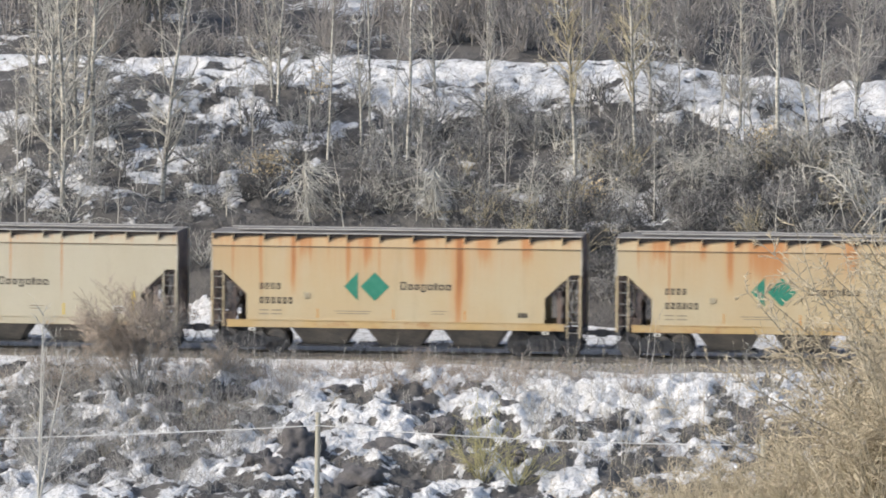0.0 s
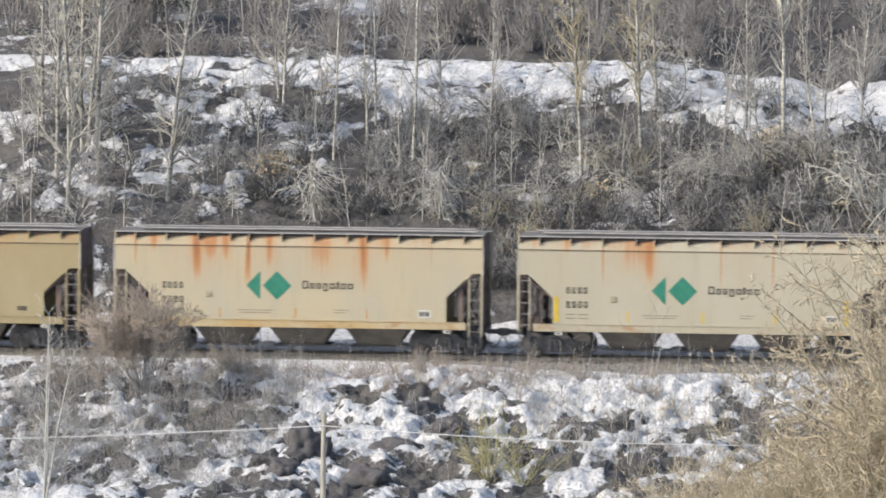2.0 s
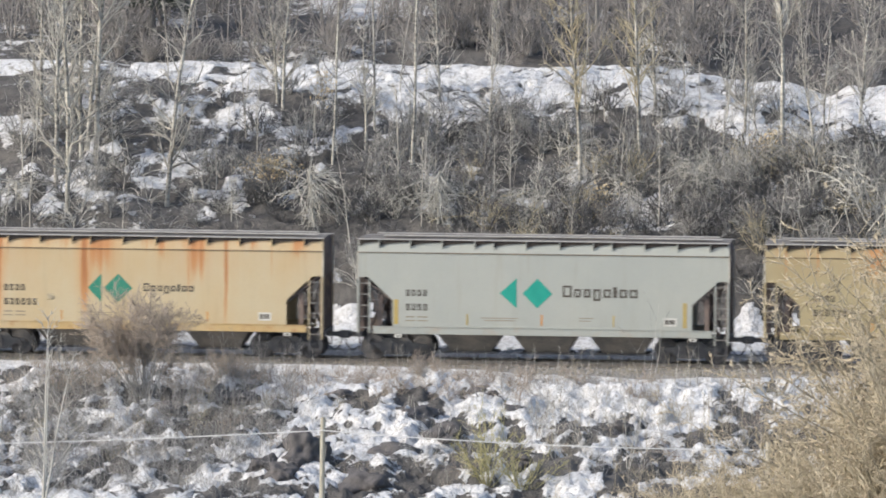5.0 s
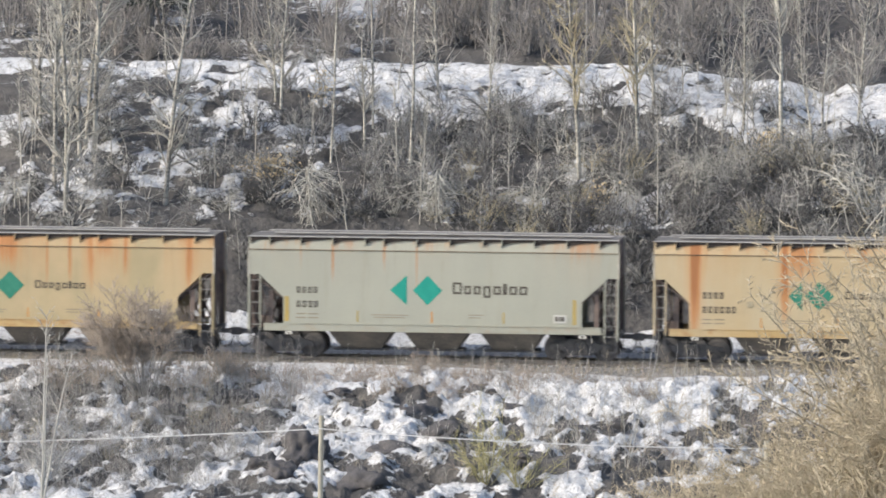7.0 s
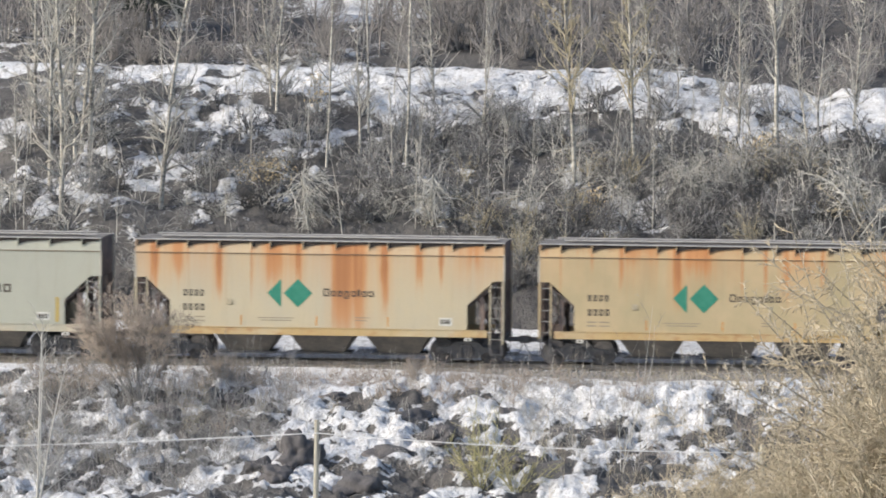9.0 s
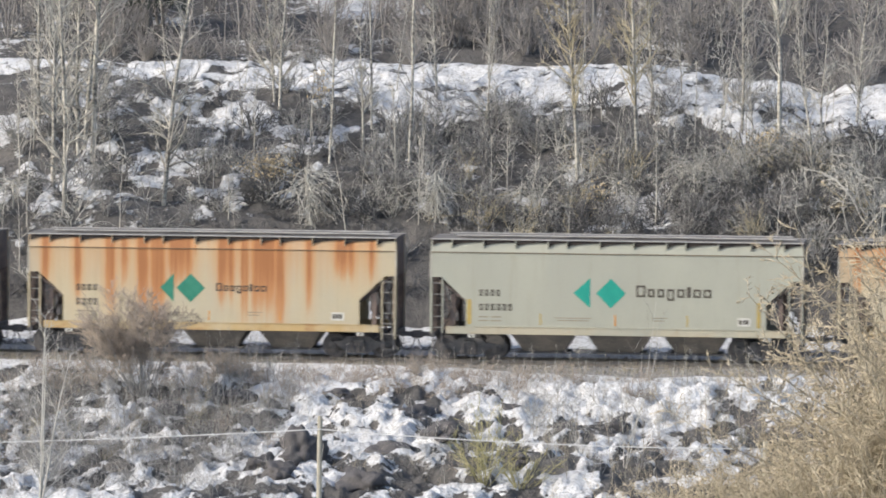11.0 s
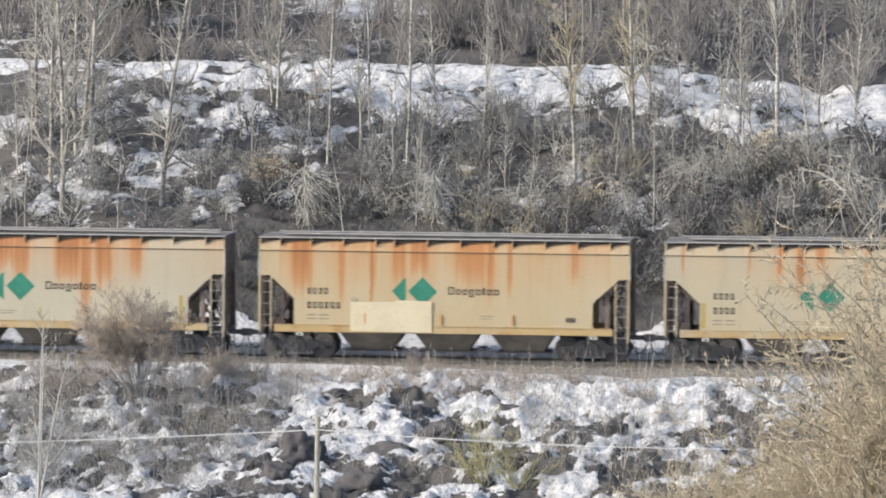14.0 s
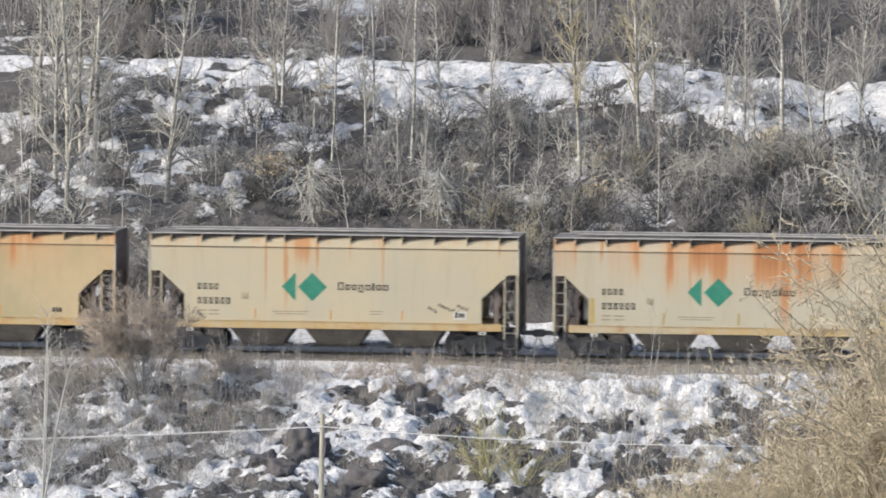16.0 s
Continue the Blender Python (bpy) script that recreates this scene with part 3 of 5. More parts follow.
    part("hatch_trough", boxes((0.9, L - 0.9, -0.32, 0.32, 4.50, 4.60), bevel=0.03), MAT["roof"], car)
    for x0, x1, y in ((0.9, 5.2, -0.75), (5.0, 9.4, -0.62), (9.2, L - 0.3, -0.75), (0.5, L - 0.5, 0.75)):
        part("running_board", boxes((x0, x1, y - 0.17, y + 0.17, 4.575, 4.61)), MAT["walkway"], car, "grey steel roof walkway")
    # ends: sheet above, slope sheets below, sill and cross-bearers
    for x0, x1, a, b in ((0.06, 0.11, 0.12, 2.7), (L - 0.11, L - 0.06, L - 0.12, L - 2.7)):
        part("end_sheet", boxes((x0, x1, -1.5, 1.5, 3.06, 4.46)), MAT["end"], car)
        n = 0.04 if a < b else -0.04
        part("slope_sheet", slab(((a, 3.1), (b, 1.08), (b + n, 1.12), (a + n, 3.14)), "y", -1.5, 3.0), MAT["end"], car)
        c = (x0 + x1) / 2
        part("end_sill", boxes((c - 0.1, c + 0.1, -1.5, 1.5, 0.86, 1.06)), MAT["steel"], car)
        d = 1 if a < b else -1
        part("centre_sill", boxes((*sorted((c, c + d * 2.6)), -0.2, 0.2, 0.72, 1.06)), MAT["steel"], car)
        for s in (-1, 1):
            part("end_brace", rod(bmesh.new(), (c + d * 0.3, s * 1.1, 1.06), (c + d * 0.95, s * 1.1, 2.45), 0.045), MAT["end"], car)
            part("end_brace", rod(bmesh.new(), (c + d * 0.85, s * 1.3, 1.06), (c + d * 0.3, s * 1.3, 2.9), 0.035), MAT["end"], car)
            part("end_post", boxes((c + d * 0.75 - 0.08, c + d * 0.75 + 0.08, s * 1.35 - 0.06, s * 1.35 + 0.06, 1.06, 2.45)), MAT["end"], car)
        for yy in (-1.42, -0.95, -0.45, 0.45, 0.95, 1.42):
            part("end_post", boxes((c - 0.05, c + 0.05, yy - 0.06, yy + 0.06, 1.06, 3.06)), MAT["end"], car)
        cp = bmesh.new()
        box(cp, *sorted((c - d * 0.70, c - d * 0.05)), -0.09, 0.09, 0.78, 0.95, bevel=0.02)
        box(cp, *sorted((c - d * 0.78, c - d * 0.5)), -0.16, 0.12, 0.72, 1.0, bevel=0.04)
        part("coupler", cp, MAT["steel"], car)
        bm = bmesh.new()
        pts = [(c - d * (0.05 + 0.62 * u), -0.35, 0.72 - 0.42 * math.sin(math.pi * u) ** 0.7) for u in [i / 7 for i in range(8)]]
        for p, q in zip(pts, pts[1:]):
            rod(bm, p, q, 0.025)
        part("air_hose", bm, MAT["steel"], car)
    bm = boxes((0.35, 0.75, -0.9, -0.2, 1.1, 1.5), bevel=0.03)
    rod(bm, (0.55, -0.15, 1.35), (0.55, 0.6, 1.35), 0.17, 12)
    part("brake_cylinder", bm, MAT["end"], car)
    bm = bmesh.new()
    bmesh.ops.create_cone(bm, cap_ends=True, segments=18, radius1=0.28, radius2=0.28, depth=0.04, matrix=pose(0.02, -0.55, 2.3, 0, 90))
    part("brake_wheel", bm, MAT["steel"], car)
    # hoppers and outlet gates
    for a, b in ((2.9, 5.38), (5.70, 8.20), (8.52, 11.0)):
        bm = bmesh.new()
        lo = [bm.verts.new((x, y, 0.34)) for x, y in ((a + 0.50, -0.7), (b - 0.50, -0.7), (b - 0.50, 0.7), (a + 0.50, 0.7))]
        hi = [bm.verts.new((x, y, 1.12)) for x, y in ((a, -1.42), (b, -1.42), (b, 1.42), (a, 1.42))]
        bm.faces.new(lo[::-1])
        bm.faces.new(hi)
        for i in range(4):
            bm.faces.new((lo[i], lo[(i + 1) % 4], hi[(i + 1) % 4], hi[i]))
        hp = part("hopper", bm, MAT["hopper"], car)
        m = (a + b) / 2
        bm = boxes((m - 0.95, m + 0.95, -0.62, 0.62, 0.26, 0.34))
        rod(bm, (m - 1.05, -0.78, 0.30), (m + 1.05, -0.78, 0.30), 0.03)
        part("outlet_gate", bm, MAT["steel"], hp)
    for x in TRUCK_X:
        truck(car, x)
        for s in (-1, 1):
            yy = s * (SIDE_Y + 0.035)
            tag = part("inspection_tag", boxes((x - 0.02, x + 0.24, yy - 0.01, yy + 0.01, 0.87, 0.99), bevel=0.004), MAT["white"], car, "small white stencilled tag")
            part("stencil_bar", boxes((x + 0.06, x + 0.16, *sorted((yy + s * 0.011, yy + s * 0.015)), 0.90, 0.96)), MAT["ink"], tag)
    return car


def ring(w, h, pen):
    """A plain hollow bar standing for one character."""
    bm = bmesh.new()
    box(bm, 0, pen, -0.006, 0, 0, h)
    box(bm, w - pen, w, -0.006, 0, pen, h - pen)
    box(bm, pen, w, -0.006, 0, h - pen, h)
    box(bm, pen, w, -0.006, 0, 0, pen)
    return bm


BAR_MESHES = {}


def character(car, x, z, w, h, pen):
    key = (round(w, 3), round(h, 3), pen)
    if key not in BAR_MESHES:
        ob = part("character_bar", ring(w, h, pen), MAT["ink"], car)
        BAR_MESHES[key] = ob.data
    else:
        ob = part("character_bar", BAR_MESHES[key], None, car)
    ob.location = (x, -SIDE_Y - 0.002, z)


def lettering(car, style):
    """Marks painted on the side: plain shapes and bars."""
    big = style["big"]
    y0 = -SIDE_Y - 0.002
    g = MAT["teal"] if big else MAT["green"]
    if big:
        a, b, c, d, cz, half = 5.28, 5.90, 6.12, 7.21, 2.56, 0.55
    else:
        a, b, c, d, cz, half = 4.95, 5.46, 5.55, 6.62, 2.55, 0.53
    part("logo_triangle", slab(((a, cz), (b, cz - half), (b, cz + half)), "y", y0 - 0.006, 0.006), g, car, "teal triangle")
    m = (c + d) / 2
    part("logo_diamond", slab(((c, cz), (m, cz - half), (d, cz), (m, cz + half)), "y", y0 - 0.006, 0.006), g, car, "teal diamond")
    x, z, w, h, pen = (7.60, 2.44, 2.83, 0.43, 0.07) if big else (7.03, 2.45, 1.93, 0.29, 0.05)
    for u, v, lo, hi in BRAND:
        character(car, x + u * w, z + lo * h, v * w - pen * 0.35, (hi - lo) * h, pen)
    for k in range(4):
        character(car, 1.82 + k * 0.21, 2.41, 0.13, 0.23, 0.042)
    for k in range(style["digits"]):
        character(car, 1.82 + k * 0.215, 1.88, 0.135, 0.24, 0.044)
    bm = bmesh.new()
    for z in (1.62, 1.48):
        for u, v in ((1.80, 2.15), (2.24, 2.62)):
            box(bm, u, v, y0 - 0.006, y0, z, z + 0.04)
    part("data_stencil", bm, MAT["faint"], car)
    part("capacity_stencil", boxes((4.6, 5.95, y0 - 0.005, y0, 1.62, 1.65), (4.7, 5.85, y0 - 0.005, y0, 1.53, 1.56)), MAT["faint"], car)
    part("service_stencil", boxes((8.2, 8.75, y0 - 0.005, y0, 1.66, 1.69), (8.2, 8.65, y0 - 0.005, y0, 1.56, 1.59)), MAT["faint"], car)
    if not big:
        part("vent_cover", boxes((3.44, 3.66, y0 - 0.03, y0, 2.10, 2.32), bevel=0.01), MAT["vent"], car, "small weathered square cover")
    if style["plate"]:
        part("stencil_panel", boxes((11.32, 11.80, y0 - 0.006, y0, 1.42, 1.72)), MAT["white"], car, "white stencilled panel")
    for u, v in ((11.38, 11.48), (11.52, 11.60), (11.63, 11.72)):
        part("stencil_bar", boxes((u, v, y0 - 0.012, y0 - 0.007, 1.49, 1.66)), MAT["ink"], car)
    if style["tape"]:
        for x, w in ((1.37, 0.16), (4.05, 0.06), (6.8, 0.06), (9.45, 0.06), (12.02, 0.14)):
            high = 0.92 if w > 0.09 else 0.42
            part("reflector_strip", boxes((x, x + w, y0 - 0.007, y0, 1.36, 1.36 + high)), MAT["orange"] if big and x == 6.8 else MAT["yellow"] if style["plate"] and not big and style["tape"] == 1 else MAT["dull_tape"], car, "yellow reflective strip")
    else:
        out = y0 - 0.052 if style["panel"] else y0
        for x in (3.95, 6.75, 9.4):
            part("reflector_strip", boxes((x, x + 0.045, out - 0.006, y0, 1.36, 1.72)), MAT["orange"], car, "faded orange reflector strip")
    if style["panel"]:
        part("cream_patch", slab(((3.42, 1.06), (6.42, 1.04), (6.44, 2.20), (5.1, 2.22), (5.08, 2.16), (3.42, 2.14)), "y", y0 - 0.05, 0.012), MAT["cream"], car, "fresh cream painted-out patch")


BEIGE, FADED = (0.535, 0.42, 0.25), (0.55, 0.47, 0.315)
TAN, TANF = (0.385, 0.315, 0.175), (0.42, 0.355, 0.21)
GREY, GREYF = (0.385, 0.405, 0.375), (0.42, 0.435, 0.395)
DUN, DUNF = (0.395, 0.40, 0.335), (0.43, 0.435, 0.36)
YOLK = (0.53, 0.375, 0.17)
PALE, PALEF = (0.50, 0.455, 0.34), (0.53, 0.49, 0.38)
# rust runs, car by car: place along the car, half width, length of the run, strength
RUST = (
    ((1.58, .25, .8, .5), (3.2, .08, .7, .5), (4.2, .10, 1.6, .6), (5.5, .70, 1.5, .5), (8.6, .2, 1.2, .5), (10.4, .1, 1.6, .6)),
    ((1.83, .05, 2.2, .55), (3.07, .08, 1.9, .7), (3.5, .25, .9, .5), (5.1, .05, 2.0, .5), (5.82, .15, 1.0, .6), (7.75, .20, 1.8, .6), (9.2, .13, 3.2, 1.0), (10.06, .3, .9, .4), (11.7, .2, .9, .5)),
    ((4.86, .12, 1.4, .6), (4.4, .5, 1.1, .35), (1.8, .1, .5, .4), (7.65, .3, .4, .3)),
    ((1.5, .1, .5, .6), (3.08, .13, 1.4, .8), (3.57, .3, .8, .5), (4.15, .1, .9, .6), (5.0, .07, 1.7, .8), (5.8, .1, 1.1, .6), (7.7, .4, 1.3, .35), (9.25, .09, 1.7, .9), (10.1, .15, .8, .5)),
    ((4.1, .3, 1.2, .35), (4.97, .2, 1.6, .4), (9.9, 1.0, .6, .25)),
    (),
)
RUST_MID = (
    ((1.54, .16, 3.2, .9), (4.8, .1, 2.5, .8), (5.4, .4, 1.2, .6), (7.7, .1, .6, .5), (9.06, .25, 1.4, .6), (10.1, .05, 2.8, .7), (11.1, .08, .5, .5), (12.8, .2, .6, .5)),
    ((12.4, .5, .6, .3), (11.5, .2, .5, .25)),
    ((3.05, .06, 1.4, .6), (3.7, .8, .6, .35), (5.07, .15, 2.0, .8), (5.85, .5, 1.0, .6), (8.35, .05, 1.8, .6), (9.1, .08, 1.9, .6), (10.4, .06, 1.4, .6), (9.6, .3, .8, .4), (12.8, .1, 1.8, .6)),
    ((.73, .12, 1.6, .8), (1.6, .2, 1.2, .5), (3.15, .1, 1.9, .7), (5.17, .3, 1.6, .6), (6.1, .08, 1.3, .8), (7.96, .65, 3.2, .7), (9.3, .12, 2.4, .8), (10.56, .1, 1.4, .6), (11.4, .06, 1.4, .7), (12.6, .2, .8, .4)),
)
RUST_LATE = (
    (),
    ((.65, .12, 1.8, 1.0), (1.85, .10, 2.2, 1.0), (3.07, .16, 2.6, 1.1), (3.6, .10, 1.8, .8), (4.3, .2, 2.9, 1.1), (4.85, .25, 3.1, 1.2), (5.7, .45, 1.6, 1.1), (7.4, .3, 2.2, .9), (8.1, .12, 2.8, 1.0), (8.8, .45, 2.6, 1.1), (9.4, .16, 3.2, 1.1), (10.5, .10, 2.4, 1.0), (11.8, .35, 1.3, .9), (12.8, .1, 1.4, .8)),
    ((.67, .05, 1.0, .5), (3.1, .04, 1.2, .5), (4.24, .08, 1.4, .8), (5.0, .12, 1.8, .8), (5.7, .15, 1.0, .6), (7.4, .05, 1.8, .7), (9.35, .12, 1.5, .8), (10.5, .04, 1.2, .5), (11.7, .05, .6, .5)),
)
RUST_LAST = (
    ((1.58, .35, 1.7, .7), (3.06, .08, 2.4, .6), (4.2, .06, 2.8, .7), (5.2, .25, 1.6, .6), (5.96, .3, 1.2, .7), (7.85, .6, 1.6, .55), (8.6, .1, 2.0, .7), (9.3, .05, 2.0, .6), (11.7, .12, 1.5, .5)),
    ((1.8, .06, .9, .6), (3.05, .1, 1.4, .6), (4.3, .1, 1.8, .7), (5.46, .4, 1.2, .7), (6.1, .3, 1.5, .6), (7.87, .5, 1.6, .75), (8.5, .15, 3.0, .7), (9.2, .3, 1.8, .7), (10.4, .2, 1.5, .6)),
    ((1.83, .06, .7, .3), (5.1, .06, 2.8, .45), (5.7, .3, .9, .4), (6.27, .04, 1.0, .5)),
    ((9.9, .08, 1.2, .6), (10.5, .5, .5, .4), (4.0, .5, 1.2, .6), (6.0, .3, 1.0, .5)),
)
WASH = (.35, .4, .06, .2, .15, 0, .3, .06, .5, .75, 0, .55, .2, .8, .6, .1, .6)
STREAKS = RUST + RUST_MID + RUST_LATE + RUST_LAST
# order in the train, first to last: paint, faded paint, sill, digits, big lettering, tape, plate, cream patch
CARS = (
    (BEIGE, FADED, YOLK, 6, 0, 0, 0, 0, "tan hopper car with light rust along the top"),
    (BEIGE, FADED, YOLK, 6, 0, 0, 0, 0, "tan hopper car with one long dark rust run"),
    (PALE, PALEF, PALE, 4, 0, 1, 1, 0, "pale beige hopper car with yellow reflector strips"),
    (FADED, PALE, YOLK, 4, 0, 0, 1, 0, "beige hopper car streaked with orange rust"),
    (TAN, TANF, TAN, 6, 1, 0, 0, 0, "dull tan hopper car with large teal diamond"),
    (GREY, GREYF, GREY, 4, 1, 1, 1, 0, "clean light grey hopper car with large teal diamond"),
    (BEIGE, FADED, YOLK, 6, 0, 0, 1, 0, "tan hopper car with a dark rust run by its corner"),
    (DUN, DUNF, DUN, 4, 1, 1, 1, 0, "light grey hopper car with a rusty roof corner"),
    (BEIGE, TANF, YOLK, 4, 0, 0, 1, 0, "tan hopper car with orange rust below the roof"),
    (FADED, PALE, YOLK, 4, 0, 0, 1, 0, "beige hopper car heavily streaked with rust"),
    (DUN, DUNF, PALE, 6, 1, 1, 1, 0, "grey hopper car with large teal diamond"),
    (FADED, PALE, YOLK, 4, 0, 0, 1, 0, "beige hopper car with dark rust columns"),
    (PALE, FADED, YOLK, 4, 0, 2, 1, 0, "pale beige hopper car with thin rust runs"),
    (BEIGE, FADED, YOLK, 6, 0, 0, 0, 1, "rust-streaked tan hopper car with a cream patch"),
    (PALE, PALEF, YOLK, 6, 0, 1, 0, 0, "beige hopper car with broad orange rust"),
    (PALE, FADED, YOLK, 6, 0, 0, 1, 0, "pale cream hopper car with a faint scrawl"),
    (BEIGE, TANF, YOLK, 6, 0, 0, 0, 0, "tan hopper car with rust stains"),
)
START_X = -8.31  # left end of the second car at the start


def way(t):
    """How far the train has gone after t seconds."""
    return 13.068 * t - 0.00732 * t * t


PAINTED = ("side_sheet", "upper_chord", "side_sill", "sill_lip", "gusset", "corner_post", "ladder")
train = []
wheelsets = []


def build_train():
    first = hopper_car()
    made = [first] + [copy_thing(first, Matrix()) for _ in CARS[1:]]
    for k, (car, spec) in enumerate(zip(made, CARS)):
        base, faded, sill, digits, big, tape, plate, panel, label = spec
        paint = car_paint("weathered_car_paint", base, faded, k + 1.0, STREAKS[k], WASH[k])
        plain = car_paint("weathered_post_paint", base, faded, k + 60.0, ())
        lower = car_paint("weathered_sill_paint", sill, base, k + 30.0, (), 0.0, 0.25 if big else 0.7)
        tagged(car, label)
        for o in car.children_recursive:
            kind = o.name.split(".")[0]
            if kind in PAINTED:
                o.material_slots[0].link = "OBJECT"
                o.material_slots[0].material = lower if kind in ("side_sill", "sill_lip") else plain if kind in ("gusset", "corner_post", "ladder") else paint
            elif kind == "wheelset":
                wheelsets.append((o, START_X + (1 - k) * CAR_PITCH + o.parent.location.x + o.location.x))
        lettering(car, {"big": big, "digits": digits, "tape": tape, "plate": plate, "panel": panel})
        if k == 15:
            bm = bmesh.new()
            for a0, zz, ln in ((10.35, 1.86, 0.35), (10.75, 1.98, 0.3), (11.0, 1.84, 0.5), (11.45, 1.94, 0.4)):
                pts = [(a0 + ln * i / 8, -SIDE_Y - 0.006, zz + 0.07 * math.sin(i * 1.9 + a0) - 0.02 * i) for i in range(9)]
                for p, q in zip(pts, pts[1:]):
                    rod(bm, p, q, 0.014, 4)
            part("paint_scrawl", bm, MAT["ink"], car, "faint dark scrawl")
        train.append((car, START_X + (1 - k) * CAR_PITCH))


build_train()


# ---------------------------------------------------------------- plants
def unit(v):
    return v / np.maximum(np.linalg.norm(v, axis=-1, keepdims=True), 1e-9)


def grow(rs, p, d, length, radius, levels, least=0.008):
    """Branches level by level. Each level: steps, wander, lift, children per branch, spread, child length, child radius, start.
    Returns a list of (p0, p1, r0, r1) for each level."""
    out = []
    for n, wander, lift, kids, spread, klen, krad, start in levels:
        pts, q, e = [p], p, d
        p0, p1, r0, r1 = [], [], [], []
        for i in range(n):
            e = unit(e + wander * rs.normal(size=e.shape) + np.array([0, 0, lift]))
            nq = q + e * (length / n)[:, None]
            p0.append(q), p1.append(nq)
            r0.append(radius * (1 - 0.8 * i / n)), r1.append(radius * (0.0 if i == n - 1 and not kids else 1 - 0.8 * (i + 1) / n))
            q = nq
            pts.append(q)
        out.append((np.concatenate(p0), np.concatenate(p1), np.concatenate(r0), np.concatenate(r1)))
        if not kids:
            break
        pts = np.stack(pts, 1)
        m = len(p)
        idx = np.repeat(np.arange(m), kids)
        u = start + (1 - start) * rs.uniform(0, 1, len(idx)) ** 0.9
        f = u * n * 0.999
        i = f.astype(int)
        w = (f - i)[:, None]
        cp = pts[idx, i] * (1 - w) + pts[idx, i + 1] * w
        along = unit(pts[idx, i + 1] - pts[idx, i])
        side = unit(np.cross(along, rs.normal(size=along.shape)))
        a = spread * rs.uniform(0.6, 1.3, len(idx))
        cd = unit(along * np.cos(a)[:, None] + side * np.sin(a)[:, None])
        cl = length[idx] * klen * rs.uniform(0.5, 1.15, len(idx)) * (1.15 - 0.75 * u)
        cr = np.maximum(radius[idx] * (1 - 0.8 * u) * krad, least)
        p, d, length, radius = cp, cd, cl, cr
    return out


def tubes(segs, sides=3):
    """Triangles of tapered tubes; a branch that ends in nothing becomes a spike."""
    p0, p1, r0, r1 = segs
    a = unit(p1 - p0)
    ref = np.where(np.abs(a[:, 2:3]) < 0.9, np.array([[0, 0, 1.0]]), np.array([[1.0, 0, 0]]))
    u = unit(np.cross(a, ref))
    v = np.cross(a, u)
    ring = np.stack([u * math.cos(2 * math.pi * k / sides) + v * math.sin(2 * math.pi * k / sides) for k in range(sides)], 1)
    ext = (p1 - p0) * 0.02
    full = r1 > 0
    v0 = (p0 - ext)[:, None] + ring * r0[:, None, None]
    v1 = (p1 + ext)[:, None] + ring * r1[:, None, None]
    va = np.concatenate([v0[full], v1[full]], 1).reshape(-1, 3)
    ka = [(k, (k + 1) % sides, sides + (k + 1) % sides) for k in range(sides)] + [(k, sides + (k + 1) % sides, sides + k) for k in range(sides)]
    fa = (np.array(ka)[None] + (np.arange(full.sum()) * 2 * sides)[:, None, None]).reshape(-1, 3)
    tip = ~full
    vb = np.concatenate([v0[tip], p1[tip][:, None]], 1).reshape(-1, 3)
    kb = [(k, (k + 1) % sides, sides) for k in range(sides)]
    fb = (np.array(kb)[None] + (np.arange(tip.sum()) * (sides + 1))[:, None, None]).reshape(-1, 3) + len(va)
    return np.concatenate([va, vb]), np.concatenate([fa, fb])


def joined(levels):
    return tuple(np.concatenate([l[i] for l in levels]) for i in range(4))


def moved(segs, x, y, z, turn, size, lean=(0, 0), thick=1.0):
    p0, p1, r0, r1 = segs
    c, s = math.cos(turn), math.sin(turn)

    def f(p):
        q = np.stack([p[:, 0] * c - p[:, 1] * s, p[:, 0] * s + p[:, 1] * c, p[:, 2]], -1) * size
        q[:, 0] += lean[0] * q[:, 2]
        q[:, 1] += lean[1] * q[:, 2]
        return q + np.array([x, y, z])
    return f(p0), f(p1), r0 * size * thick, r1 * size * thick


def chain_mesh(name, level, n, mat, sides=6):
    """Branches of n steps each as unbroken tapering tubes."""
    p0, p1, r0, r1 = level
    m = len(p0) // n
    pts = np.concatenate([p0.reshape(n, m, 3), p1.reshape(n, m, 3)[-1:]])
    rad = np.concatenate([r0.reshape(n, m), np.maximum(r1.reshape(n, m)[-1:], 0.002)])
    a = unit(np.gradient(pts, axis=0))
    u = unit(np.cross(a, np.array([0.3, 1.0, 0.05])))
    v = np.cross(a, u)
    rings = np.stack([pts + (u * math.cos(2 * math.pi * k / sides) + v * math.sin(2 * math.pi * k / sides)) * rad[..., None] for k in range(sides)], 2)
    idx = np.arange((n + 1) * m * sides).reshape(n + 1, m, sides)
    b = np.roll(idx, -1, 2)
    q = np.stack([idx[:-1], b[:-1], b[1:], idx[1:]], -1).reshape(-1, 4)
    return mesh_arrays(name, rings.reshape(-1, 3), q, mat, True)


def twig_mesh(name, segs, mat, sides=3):
    v, q = tubes(segs, sides)
    return mesh_arrays(name, v, q, mat)


def one(v):
    return np.array([v], float)


def aspen_levels(seed, height, girth, clear, twigs, spread=0.75, limbs=46, reach=0.20):
    """Slender trunk with ascending crooked limbs."""
    rs = np.random.RandomState(seed)
    return grow(rs, one((0, 0, 0)), one((0, 0, 1)), np.array([height]), np.array([girth]), (
        (14, 0.030, 0.02, limbs, spread, reach, 0.62, clear),
        (4, 0.20, 0.10, twigs, 0.6, 0.45, 0.6, 0.15),
        (2, 0.22, 0.06, 3, 0.7, 0.55, 0.7, 0.2),
        (1, 0.2, 0.03, 0, 0, 0, 0, 0)), 0.015)


